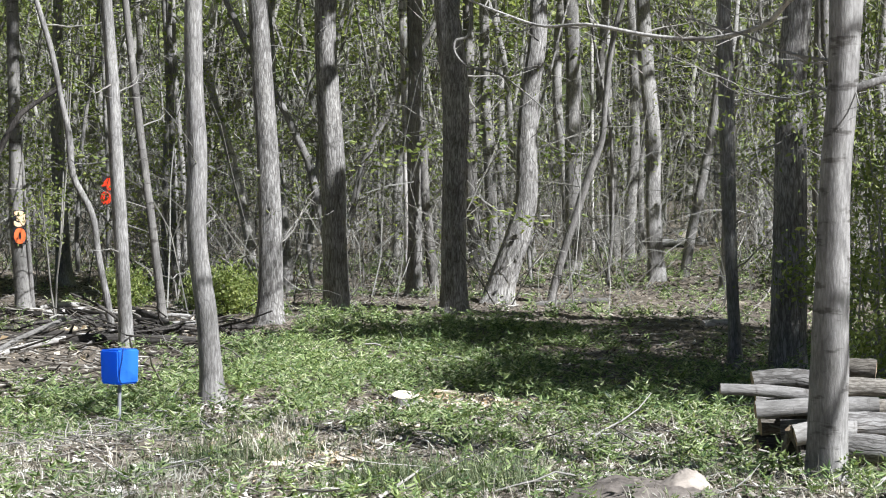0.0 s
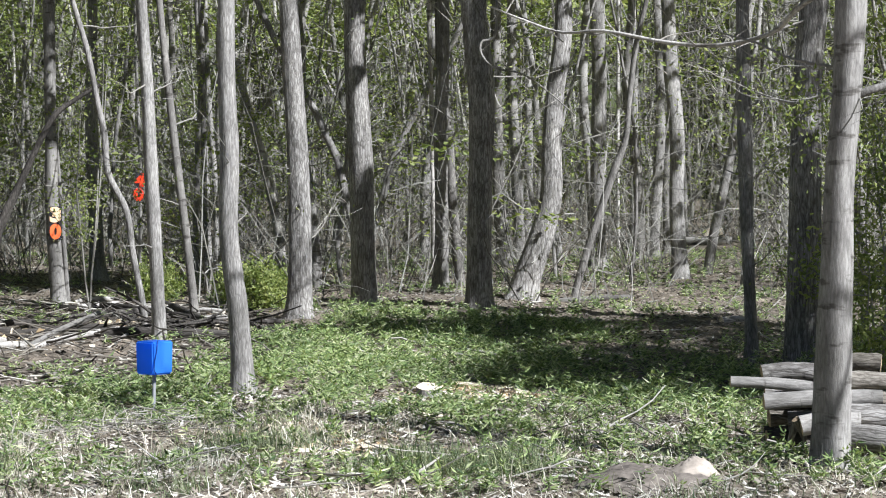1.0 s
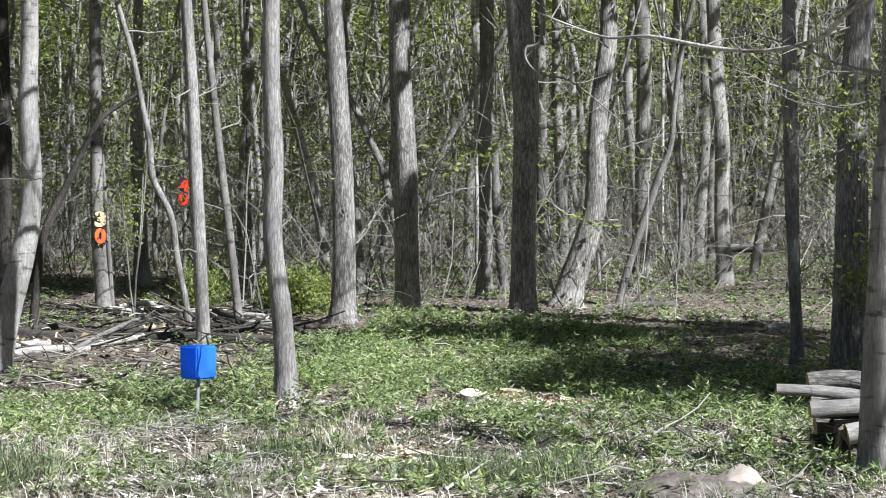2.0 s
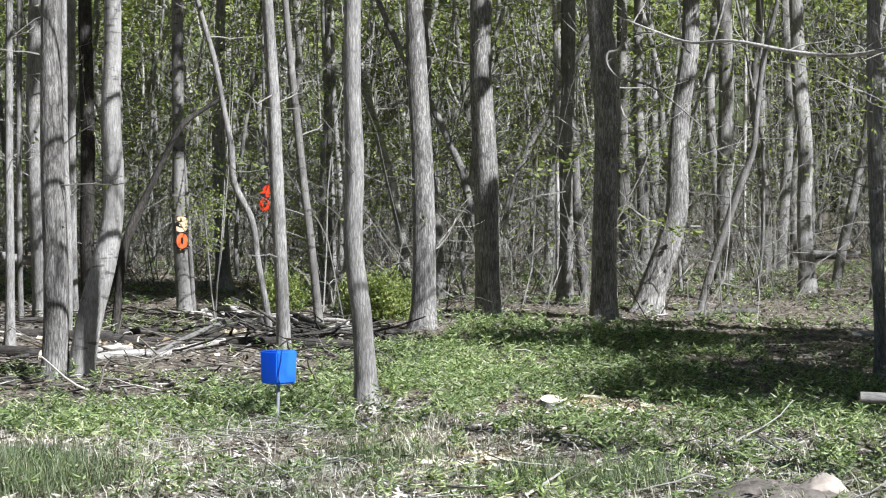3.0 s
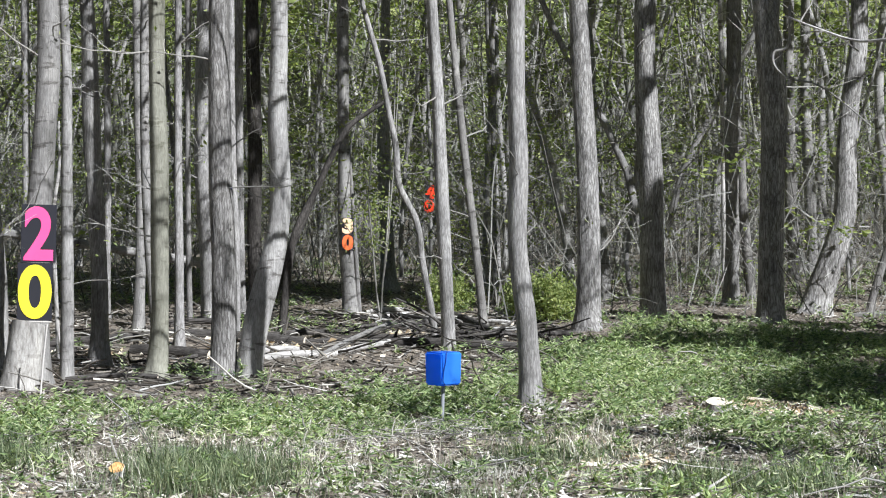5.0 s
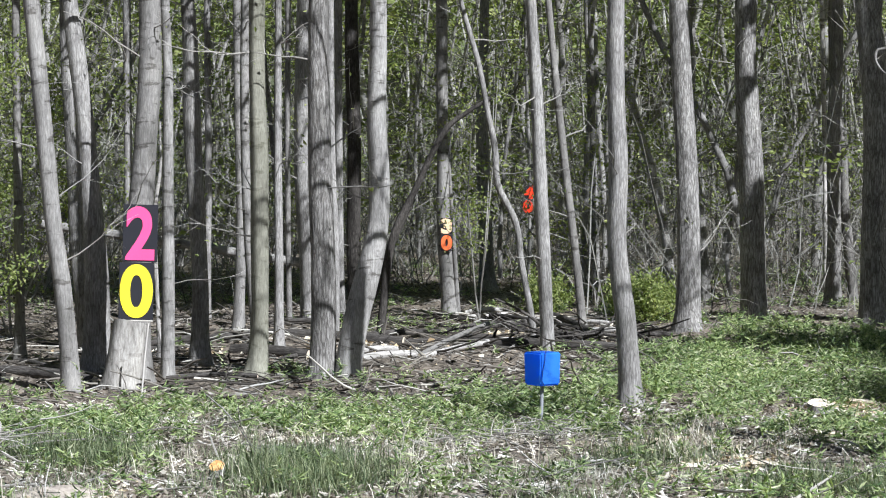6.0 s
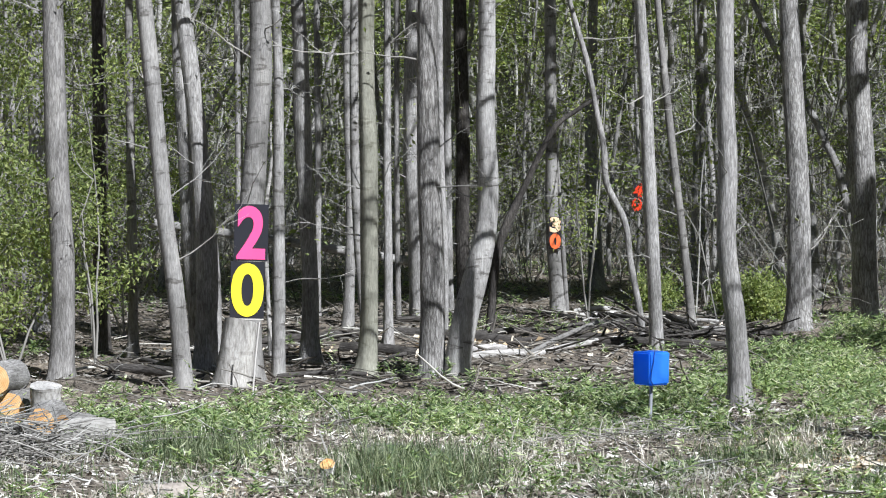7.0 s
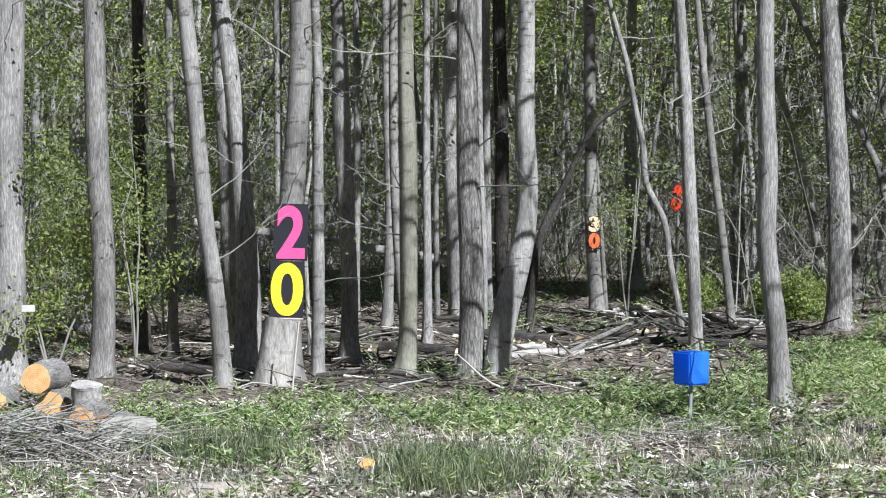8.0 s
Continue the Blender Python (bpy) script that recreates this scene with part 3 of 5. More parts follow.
snag(7.68, 20.35, 9.95, 0.17)


# ---- deep wood: stems, brush and young leaves that nobody could count ----
def polar(az, d):
    """Azimuth in degrees to the left of ahead, and distance."""
    a = np.radians(az)
    return -np.sin(a) * d, np.cos(a) * d


def in_gap(x, y):
    """Natural gaps in the brush, along which the red sign and the far logs show."""
    az, d = np.degrees(np.arctan2(-np.asarray(x), y)), np.hypot(x, y)
    return ((np.abs(az - 3.75) < 0.45) & (d < 37)) | ((np.abs(az - 5.95) < 0.4) & (d < 27.6)) | ((np.abs(az + 12.2) < 0.9) & (d < 50))


def build_deep_wood():
    # nearer stems, each a thing: ten shapes, copied
    shapes = []
    for k in range(10):
        base = new("slender_tree")
        h, r = rng.uniform(8, 12), (0.02, 0.024, 0.028, 0.033, 0.038, 0.045, 0.052, 0.062, 0.078, 0.105)[k]
        f = np.linspace(0, 1, 16)
        p = limb_points((0, 0, -0.05), unit(np.array([rng.normal(0, 0.07), rng.normal(0, 0.07), 1.0])), h, 16, 0.02, 0.075)
        v, q = tube(p, r * (1.12 - 0.85 * f), 8)
        part("trunk", quad_mesh("trunk", v, q, BARK if k % 3 else BARK_SMOOTH, True), base)
        leaves = Soup()
        for _ in range(8):
            tw = Soup()
            branching(tw, leaves, p[rng.integers(2, 13)], random_dirs(1, -0.1, 0.7)[0], rng.uniform(0.7, 2.3), rng.uniform(0.006, 0.014), 8, 4, 0.085)
            part("branch", tw.mesh("branch", BARK_TWIG), base)
        part("crown", leaves.mesh("crown", LEAF), base)
        tagged(base, "slender grey young tree deeper in the wood", "tree", "young trees in the wood")
        shapes.append(base)
    n = 185
    d = np.sqrt(rng.uniform(29.0**2, 62.0**2, n))
    x, y = polar(rng.uniform(-22, 27, n), d)
    for i in range(n):
        if i >= 10 and in_gap(x[i], y[i]):
            continue
        m = pose(x[i], y[i], float(ground_z(x[i], y[i])), 0, 0, rng.uniform(0, 360))
        if i < 10:
            shapes[i].matrix_basis = m
        else:
            copy_thing(shapes[int(rng.integers(0, 10))], m)

    s = Soup()
    n = 620
    d = np.sqrt(rng.uniform(50.0**2, 108.0**2, n))
    x, y = polar(rng.uniform(-30, 34, n), d)
    z = ground_z(x, y)
    for i in range(n):
        h = rng.uniform(8, 16)
        r = rng.choice([0.035, 0.05, 0.07, 0.1, 0.14, 0.2], p=[0.3, 0.28, 0.2, 0.12, 0.07, 0.03])
        k = np.linspace(0, 1, 9)
        p = limb_points((x[i], y[i], z[i] - 0.05), unit(np.array([rng.normal(0, 0.1), rng.normal(0, 0.1), 1.0])), h, 9, 0.02, 0.09)
        s.add(*tube(p, r * (1.1 - 0.8 * k), 5))
        for _ in range(7):
            q = p[rng.integers(1, 8)]
            s.add(*tube(limb_points(q, random_dirs(1, -0.1, 0.8)[0], rng.uniform(0.8, 3.0), 4, 0.05, 0.25), np.linspace(0.02, 0.008, 4), 3))
    tagged(new("deep_wood_stems", s.mesh("deep_wood_stems", BARK_DEEP, True)), "countless thin grey stems standing deep in the wood", "woodland", kind="stuff")

    s = Soup()
    n = 4600
    d = np.sqrt(rng.uniform(25.5**2, 62.0**2, n))
    az = rng.uniform(-24, 28, n)
    keep = ~((d < 30) & (az > 3.5))
    d, az = d[keep], az[keep]
    x, y = polar(az, d)
    z = ground_z(x, y)
    for i in range(len(d)):
        if in_gap(x[i], y[i]):
            continue
        h = rng.uniform(0.4, 1.0) ** 2 * 4.2
        dr = unit(np.array([rng.normal(0, 0.4), rng.normal(0, 0.4), 1.0]))
        p = limb_points((x[i], y[i], z[i] - 0.03), dr, h, 6, -0.02, 0.19)
        r = rng.uniform(0.004, 0.011)
        s.add(*tube(p, np.linspace(r, r * 0.4, 6), 3))
        for _ in range(3):
            s.add(*tube(limb_points(p[rng.integers(1, 5)], random_dirs(1, -0.2, 0.8)[0], h * rng.uniform(0.25, 0.5), 4, 0.0, 0.28), (r * 0.6, r * 0.5, r * 0.35, r * 0.2), 3))
    tagged(new("underbrush", s.mesh("underbrush", BARK_DEEP)), "bare thin shoots and twigs of tangled underbrush", "underbrush", kind="stuff")

    # bare boughs and twigs that cross between the stems
    s = Soup()
    n = 4200
    d = np.sqrt(rng.uniform(27.0**2, 66.0**2, n))
    az = rng.uniform(-24, 28, n)
    x, y = polar(az, d)
    z = ground_z(x, y)
    for i in range(n):
        hh = rng.uniform(0.3, 7.0)
        if in_gap(x[i], y[i]) and hh < 3.0:
            continue
        p = limb_points((x[i], y[i], z[i] + hh), random_dirs(1, -0.4, 0.9)[0], rng.uniform(0.6, 2.6), 6, 0.03, 0.26)
        r = rng.uniform(0.004, 0.012)
        s.add(*tube(p, np.linspace(r, r * 0.4, 6), 3))
        for _ in range(2):
            s.add(*tube(limb_points(p[rng.integers(1, 5)], random_dirs(1, -0.4, 0.8)[0], rng.uniform(0.3, 0.9), 4, 0.0, 0.3), np.linspace(r * 0.6, r * 0.2, 4), 3))
    tagged(new("bare_boughs", s.mesh("bare_boughs", BARK_DEEP)), "tangle of thin bare grey boughs between the stems", "underbrush", kind="stuff")

    # sprays of young leaves, fuller towards one side of the wood
    s = Soup()
    n = 3000
    d = np.sqrt(rng.uniform(27.0**2, 85.0**2, n))
    az = rng.uniform(-28, 32, n)
    x, y = polar(az, d)
    keep = rng.uniform(0, 1, n) < np.interp(az, [-25, -12, -4, 4, 25], [0.7, 0.45, 0.6, 0.95, 1.0]) * np.clip(0.75 + 0.8 * waves(x, y, 21, 5.0), 0.1, 1)
    x, y, d = x[keep], y[keep], d[keep]
    n = len(x)
    h = np.abs(rng.gamma(2.2, 1.5, n)) + 0.15
    size = rng.uniform(0.25, 0.9, n)
    for i in range(n):
        if in_gap(x[i], y[i]) and h[i] < 2.6:
            continue
        m = int(rng.uniform(25, 80))
        off = rng.normal(0, 1, (m, 3)) * np.array([1, 1, 0.22]) * size[i]
        off[:, 2] += 0.3 * rng.normal() * off[:, 0]
        c = np.array([x[i], y[i], ground_z(x[i], y[i]) + h[i]]) + off
        ld = unit(random_dirs(m, -0.6, 0.5))
        s.add(*leaf_quads(c, ld, across(ld), rng.uniform(0.06, 0.13, m), rng.uniform(0.04, 0.075, m)))
    tagged(new("young_foliage", s.mesh("young_foliage", LEAF)), "sparse fresh yellow-green spring leaves on the undergrowth", "foliage", kind="stuff")

    # roof of leaves, mostly above view, added to shade the deep wood
    s = Soup()
    n = 4000
    d = np.sqrt(rng.uniform(27.0**2, 116.0**2, n))
    az = rng.uniform(-40, 42, n)
    # extra nearer clumps, unseen, that darken the wood's left depths
    d[:230] = rng.uniform(25.5, 32.0, 230)
    az[:230] = rng.uniform(-16, 5, 230)
    d[230:520] = rng.uniform(20.5, 27.0, 290)
    az[230:520] = rng.uniform(-13, -1, 290)
    keep = rng.uniform(0, 1, n) < np.interp(az, [-40, -22, -16, 6, 42], [0.55, 0.6, 0.8, 0.95, 1.0])
    az, d = az[keep], d[keep]
    n = len(az)
    x, y = polar(az, d)
    toward = np.array(sun_dir)
    for i in range(n):
        m = 34
        high = np.array([x[i], y[i], ground_z(x[i], y[i]) + rng.uniform(8.0, 15)])
        # clumps left out so that sun reaches the two small signs and low bushes
        if any(np.linalg.norm(np.cross(high - np.array(sign), toward)) < 2.6 for sign in ((-2.85, 27.2, 1.3), (-2.36, 36.4, 1.85), (-0.25, 26.4, 0.4))):
            continue
        c = high + rng.normal(0, 1, (m, 3)) * np.array([1.1, 1.1, 0.5])
        ld = random_dirs(m, -0.6, 0.5)
        s.add(*leaf_quads(c, ld, across(ld), rng.uniform(0.3, 0.6, m), rng.uniform(0.2, 0.42, m)))
    tagged(new("leaf_canopy", s.mesh("leaf_canopy", LEAF)), "roof of young leaves added to shade the deep wood", "foliage", kind="stuff")


build_deep_wood()


def build_backdrop():
    """The farthest trees closing the wood, ringed on unseen sides to block low sky."""
    m, nt, b = material("far_wood", 1.0)
    streak = node(nt, "ShaderNodeTexNoise", Scale=1.0, Detail=6, Roughness=0.7)
    nt.links.new(coords(nt, (1.6, 1.6, 0.12)), streak.inputs["Vector"])
    green = node(nt, "ShaderNodeTexNoise", Scale=0.5, Detail=8, Roughness=0.75)
    nt.links.new(coords(nt, (1, 1, 1)), green.inputs["Vector"])
    c = ramp(nt, streak.outputs["Fac"], [(0.38, (0.04, 0.037, 0.033)), (0.52, (0.12, 0.115, 0.1)), (0.7, (0.27, 0.26, 0.24))])
    g = ramp(nt, green.outputs["Fac"], [(0.45, (0, 0, 0)), (0.62, (1, 1, 1))])
    nt.links.new(mixed(nt, "MIX", g, c, (0.11, 0.14, 0.05)), b.inputs["Base Color"])
    az = np.linspace(-180, 180, 240)
    zz = np.linspace(-2, 30, 9)
    A, Zz = np.meshgrid(az, zz, indexing="ij")
    R = 118 + 2.5 * np.sin(np.radians(A) * 90)
    X, Y = polar(A, R)
    top = Zz + (Zz > 25) * 3 * np.sin(np.radians(A) * 130)
    i, j = np.meshgrid(np.arange(239), np.arange(8), indexing="ij")
    q = np.stack([i * 9 + j, i * 9 + j + 1, (i + 1) * 9 + j + 1, (i + 1) * 9 + j], -1).reshape(-1, 4)
    tagged(new("backdrop", quad_mesh("backdrop", np.stack([X, Y, top], -1).reshape(-1, 3), q, m)), "dense grey and green wood in the far distance", "woodland", kind="structure")


build_backdrop()


# ---- low plants, grass and litter ----
def herb_density(x, y):
    d = np.hypot(x, y)
    az = np.degrees(np.arctan2(-x, y))
    far = np.interp(az, [-20, -12, -5, -2, 0.4, 1.5, 2.7, 6, 8, 11.5, 24], [22, 23, 25.5, 24.8, 21.8, 19.6, 18.2, 17.3, 16.8, 16.4, 16.2])
    near = np.interp(az, [-20, -8, 0, 4, 10, 24], [15.5, 14.5, 15.2, 14.0, 14.0, 14.6])
    u = 0.7 * waves(x, y, 11, 1.3) + 0.6 * waves(x, y, 15, 0.45)
    band = np.clip((far - d) / 0.5 + u, 0, 1) * np.clip(0.75 + 1.2 * u, 0.06, 1) * np.clip((d - near) / 1.4 + 0.7 * u + 0.5, np.interp(az, [-18, 2, 7], [0.3, 0.28, 0.15]), 1)
    bare = np.exp(-(((az + 12) / 3.5) ** 2 + ((d - 21.5) / 3.5) ** 2)) * 0.85
    behind = 0.16 * np.clip(1.2 * waves(x, y, 12, 3.0) + np.interp(az, [-18, -2, 4, 20], [0.7, 0.4, 0.0, -0.3]), 0, 1) * (d > far)
    open_ground = np.ones_like(d)
    for cx, cy, rx, ry in ((1.5, 16.15, 0.85, 0.85), (-2.6, 11.6, 0.35, 0.7), (0.45, 12.6, 0.9, 0.7), (-0.1, 13.7, 0.5, 0.5), (-5.2, 13.2, 0.9, 1.1), (-0.85, 14.2, 0.36, 0.8), (-0.2, 16.2, 0.5, 1.05), (-4.7, 17.2, 0.45, 0.5), (0.9, 16.0, 0.35, 0.6), (-2.2, 13.2, 1.3, 0.8), (3.3, 12.0, 0.5, 0.8)):
        open_ground = open_ground * (1 - 0.92 * np.exp(-(((x - cx) / rx) ** 2 + ((y - cy) / ry) ** 2) ** 2))
    return np.clip(band - bare, 0, 1) * open_ground + behind


def build_herbs():
    s = Soup()
    n = 105000
    d = np.sqrt(rng.uniform(11.0**2, 46.0**2, n))
    az = rng.uniform(-21, 26, n)
    x, y = polar(az, d)
    keep = rng.uniform(0, 1, n) < herb_density(x, y) * np.where(d < 27, 1.0, 0.8)
    x, y, d = x[keep], y[keep], d[keep]
    m = len(x)
    z = ground_z(x, y)
    h = rng.uniform(0.04, 0.15, m) + 0.2 * np.clip(waves(x, y, 14, 0.55), 0, 1) * rng.uniform(0.5, 1.0, m)
    lean = rng.normal(0, 0.18, (m, 2))
    for k in range(16):
        f = rng.uniform(0.25, 1.0, m)
        a = rng.uniform(0, 2 * math.pi, m)
        dr = unit(np.stack([np.cos(a), np.sin(a), rng.uniform(-0.5, 0.7, m)], 1))
        c = np.stack([x + lean[:, 0] * h * f, y + lean[:, 1] * h * f, z + h * f], 1)
        sd = unit(np.cross(dr, np.array([0, 0, 1.0])) + rng.normal(0, 0.25, (m, 3)))
        s.add(*leaf_quads(c, dr, sd, rng.uniform(0.03, 0.095, m), rng.uniform(0.009, 0.026, m)))
    tagged(new("low_green_plants", s.mesh("low_green_plants", HERB)), "dense low leafy green plants covering the clearing", "plants", kind="stuff")


def blades(name, label, mat, cx, cy, h, wid, spread, seg=2):
    n = len(cx)
    a = rng.uniform(0, 2 * math.pi, n)
    out = np.stack([np.cos(a), np.sin(a), np.zeros(n)], 1)
    base = np.stack([cx, cy, ground_z(cx, cy) - 0.01], 1)
    sp = rng.uniform(0.1, 1.0, n)[:, None] * spread
    up = np.array([[0, 0, 1.0]])
    sd = np.stack([-np.sin(a), np.cos(a), np.zeros(n)], 1) * wid * 0.5
    h = np.reshape(h, (-1, 1))
    mid = base + up * h * np.maximum(0.15, 0.62 - 0.2 * sp) + out * h * sp * 0.4
    tip = base + up * h * np.maximum(0.12, 1 - 0.45 * sp) + out * h * sp
    v = np.stack([base - sd, base + sd, mid + sd * 0.8, mid - sd * 0.8, tip + sd * 0.12, tip - sd * 0.12], 1).reshape(-1, 3)
    k = np.arange(n)[:, None] * 6
    q = np.concatenate([k + np.array([[0, 1, 2, 3]]), k + np.array([[3, 2, 4, 5]])], 0)
    tagged(new(name, quad_mesh(name, v, q, mat)), label, "grass", kind="stuff")


def tufts(n, per, dmin, dmax, azmin, azmax, r):
    d = np.sqrt(rng.uniform(dmin**2, dmax**2, n))
    x, y = polar(rng.uniform(azmin, azmax, n), d)
    return np.repeat(x, per) + rng.normal(0, r, n * per), np.repeat(y, per) + rng.normal(0, r, n * per)


def build_grass():
    x, y = tufts(2600, 16, 10.4, 15.4, -21, 26, 0.08)
    clump = np.repeat(rng.uniform(0, 1, 2600), 16) < np.clip(0.3 + 1.1 * waves(x, y, 17, 0.9), 0.03, 1)
    x, y = x[clump], y[clump]
    blades("green_grass", "fine grey-green grass blades in loose tufts", GRASS, x, y, rng.uniform(0.04, 0.16, len(x)), 0.006, 1.8)
    xs, ys = [], []
    # fuller dark tufts along the near edge
    for az, d in ((10.9, 12.3), (10.2, 11.8), (9.5, 12.0), (8.8, 12.3), (10.0, 12.7), (16.2, 13.6), (15.4, 13.2), (17.2, 13.8), (0.5, 13.0), (-4.0, 12.1), (-6.5, 11.9)):
        cx, cy = polar(az, d)
        xs.append(cx + rng.normal(0, 0.19, 900))
        ys.append(cy + rng.normal(0, 0.19, 900))
    x, y = np.concatenate(xs), np.concatenate(ys)
    blades("grass_tufts", "thick dark green tufts of fine grass", GRASS, x, y, rng.uniform(0.06, 0.25, len(x)), 0.006, 1.6)
    x, y = tufts(130, 11, 12.0, 15.0, -1.5, 8.0, 0.12)
    blades("dry_stalks", "upright dry pale stalks before the post", STRAW, x, y, rng.uniform(0.06, 0.26, len(x)), 0.006, 2.0)
    x, y = tufts(800, 12, 10.4, 15.5, -21, 26, 0.06)
    blades("dry_grass", "dry straw-coloured grass lying in tufts", STRAW, x, y, rng.uniform(0.06, 0.2, len(x)), 0.006, 2.6)


def build_litter():
    # far litter is dark brown with the wood's shade mixed into its colour
    for name, label, mat, n, lo, hi in (("dead_leaves", "dry brown and grey fallen leaves on the soil", LITTER, 26000, 10.5, 17.0), ("damp_leaves", "dark brown leaf litter, darkened for shade under the trees", SHADED_LITTER, 70000, 16.6, 42.0)):
        s = Soup()
        x, y = polar(rng.uniform(-21, 26, n), np.sqrt(rng.uniform(lo**2, hi**2, n)))
        dr = unit(random_dirs(n, -0.12, 0.3))
        sd = unit(np.cross(dr, np.array([0, 0, 1.0])) + rng.normal(0, 0.3, (n, 3)))
        c = np.stack([x, y, ground_z(x, y) + 0.012], 1)
        s.add(*leaf_quads(c, dr, sd, rng.uniform(0.02, 0.10, n), rng.uniform(0.012, 0.045, n)))
        tagged(new(name, s.mesh(name, mat)), label, "litter", kind="stuff")
    s = Soup()
    n = 1700
    d = np.sqrt(rng.uniform(10.5**2, 33.0**2, n))
    az = rng.uniform(-21, 26, n)
    x, y = polar(az, d)
    for i in range(n):
        a = rng.uniform(0, 6.28)
        dr = (math.cos(a), math.sin(a), rng.uniform(-0.02, 0.2))
        r = rng.choice([0.003, 0.005, 0.008, 0.014], p=[0.4, 0.35, 0.18, 0.07])
        p = limb_points((x[i], y[i], ground_z(x[i], y[i]) + r + 0.01), dr, rng.uniform(0.12, 0.5), 4, -0.03, 0.2)
        s.add(*tube(p, np.linspace(r, r * 0.5, 4), 4))
    tagged(new("fallen_twigs", s.mesh("fallen_twigs", BARK_TWIG)), "broken grey twigs and sticks lying on the ground", "twigs", kind="stuff")


build_herbs()
build_grass()
build_litter()


# ---- small leafy trees and bushes of the clearing's edge ----
def leafy_sapling(x, y, height, spread, leaves_per, label, stems=3, tw_kind="stuff"):
    base = new("leafy_sapling")
    base.location = (x, y, float(ground_z(x, y)) - 0.02)
    lv = Soup()
    for _ in range(stems):
        p = limb_points((0, 0, 0), unit(np.array([rng.normal(0, 0.15), rng.normal(0, 0.15), 1.0])), height * rng.uniform(0.7, 1.0), 9, 0.03, 0.06)
        v, q = tube(p, np.linspace(0.014, 0.004, 9), 6)
        part("stem", quad_mesh("stem", v, q, BARK_TWIG, True), base)
        for _ in range(5):
            tw = Soup()
            branching(tw, lv, p[rng.integers(2, 9)], random_dirs(1, -0.1, 0.6)[0], spread * rng.uniform(0.5, 1.0), 0.006, 7, leaves_per * 1.8, 0.058)
            tagged(part("branch", tw.mesh("branch", BARK_TWIG), base), kind=tw_kind)
    part("leaves", lv.mesh("leaves", LEAF), base)
    tagged(base, label, "sapling", "leafy saplings")


YOUNG = "young sapling with bright yellow-green spring leaves"
for x, y, h, sp, lv in ((-7.16, 18.46, 2.6, 0.9, 19), (-6.79, 19.87, 3.4, 0.9, 17), (-7.67, 21.68, 4.0, 1.2, 20), (-7.9, 19.46, 3.6, 1.0, 19), (-7.45, 22.82, 4.4, 1.3, 20),
                        (-8.6, 21.5, 4.2, 1.2, 12), (4.55, 14.82, 1.5, 0.5, 8), (5.37, 17.18, 3.0, 0.9, 12), (6.26, 21.09, 3.2, 1.1, 12), (5.9, 18.6, 2.4, 0.9, 12), (-2.3, 25.93, 4.2, 0.6, 6), (-0.9, 29.0, 4.8, 0.8, 8)):
    leafy_sapling(x, y, h, sp, lv, YOUNG)
for x, y in ((-0.1, 26.4), (-0.42, 26.7), (-0.25, 26.0), (-1.5, 27.6)):
    leafy_sapling(x, y, 0.4, 0.34, 8, "low bright green leafy bush", 5)


def long_branch(host, points, radii, mat, label, leafy=0):
    """A limb of a tree that reaches into the clearing."""
    pts = np.array(points) - np.array(host.location)
    run = np.arange(len(pts), dtype=float)
    fine = np.linspace(0, run[-1], 4 * len(pts))
    p = smooth_path(np.column_stack([run, pts]), fine)
    v, q = tube(p, np.interp(fine, [0, run[-1]], radii), 8)
    limb = part("branch", quad_mesh("branch", v, q, mat, True), host, label)
    lv = Soup()
    for k in range(3, len(p), 3):
        tw = Soup()
        branching(tw, lv, p[k], unit(random_dirs(1, -0.5, 0.6)[0]), rng.uniform(0.2, 0.5), 0.006, 4, leafy * 1.5, 0.042)
        part("twig", tw.mesh("twig", BARK_TWIG), limb)
    if lv.n:
        part("leaves", lv.mesh("leaves", LEAF), limb)


def tree_near(x, y):
    return min((o for o in scene.objects if o.get("category") == "tree"), key=lambda o: (o.location.x - x) ** 2 + (o.location.y - y) ** 2)


log_tree, fork_tree = tree_near(3.28, 11.67), tree_near(2.67, 26.12)
long_branch(log_tree, [(3.36, 11.62, 2.90), (3.14, 11.89, 2.74), (3.04, 12.13, 2.61), (2.79, 12.49, 2.56), (2.50, 12.76, 2.60), (2.16, 13.02, 2.69), (1.91, 13.26, 2.70), (1.69, 13.50, 2.80), (1.48, 13.62, 2.90)],
            (0.018, 0.006), BARK_BIRCH, "long pale drooping branch")
long_branch(log_tree, [(3.34, 11.66, 2.17), (3.48, 11.59, 2.23), (3.69, 11.63, 2.30), (3.95, 11.7, 2.45)], (0.03, 0.014), BARK, "thick bare side branch")
long_branch(log_tree, [(3.3, 11.7, 2.2), (3.42, 12.3, 2.25), (3.40, 12.9, 2.22), (3.25, 13.3, 2.3), (3.05, 13.5, 2.42)], (0.012, 0.004), BARK, "thin branch with fresh leaves", 8)
long_branch(log_tree, [(3.34, 11.7, 1.75), (3.5, 12.1, 1.95), (3.66, 12.5, 2.0), (3.8, 12.9, 1.9), (3.92, 13.2, 1.75)], (0.012, 0.004), BARK, "thin branch with fresh leaves", 8)
long_branch(fork_tree, [(2.86, 25.74, 4.18), (2.84, 25.74, 3.69), (2.67, 25.76, 3.60), (2.67, 25.76, 3.44), (2.84, 25.74, 3.27), (3.19, 25.70, 3.19), (3.54, 25.66, 2.94), (3.85, 25.61, 2.66)],
            (0.022, 0.008), BARK_SMOOTH, "hanging looped vine-like branch")


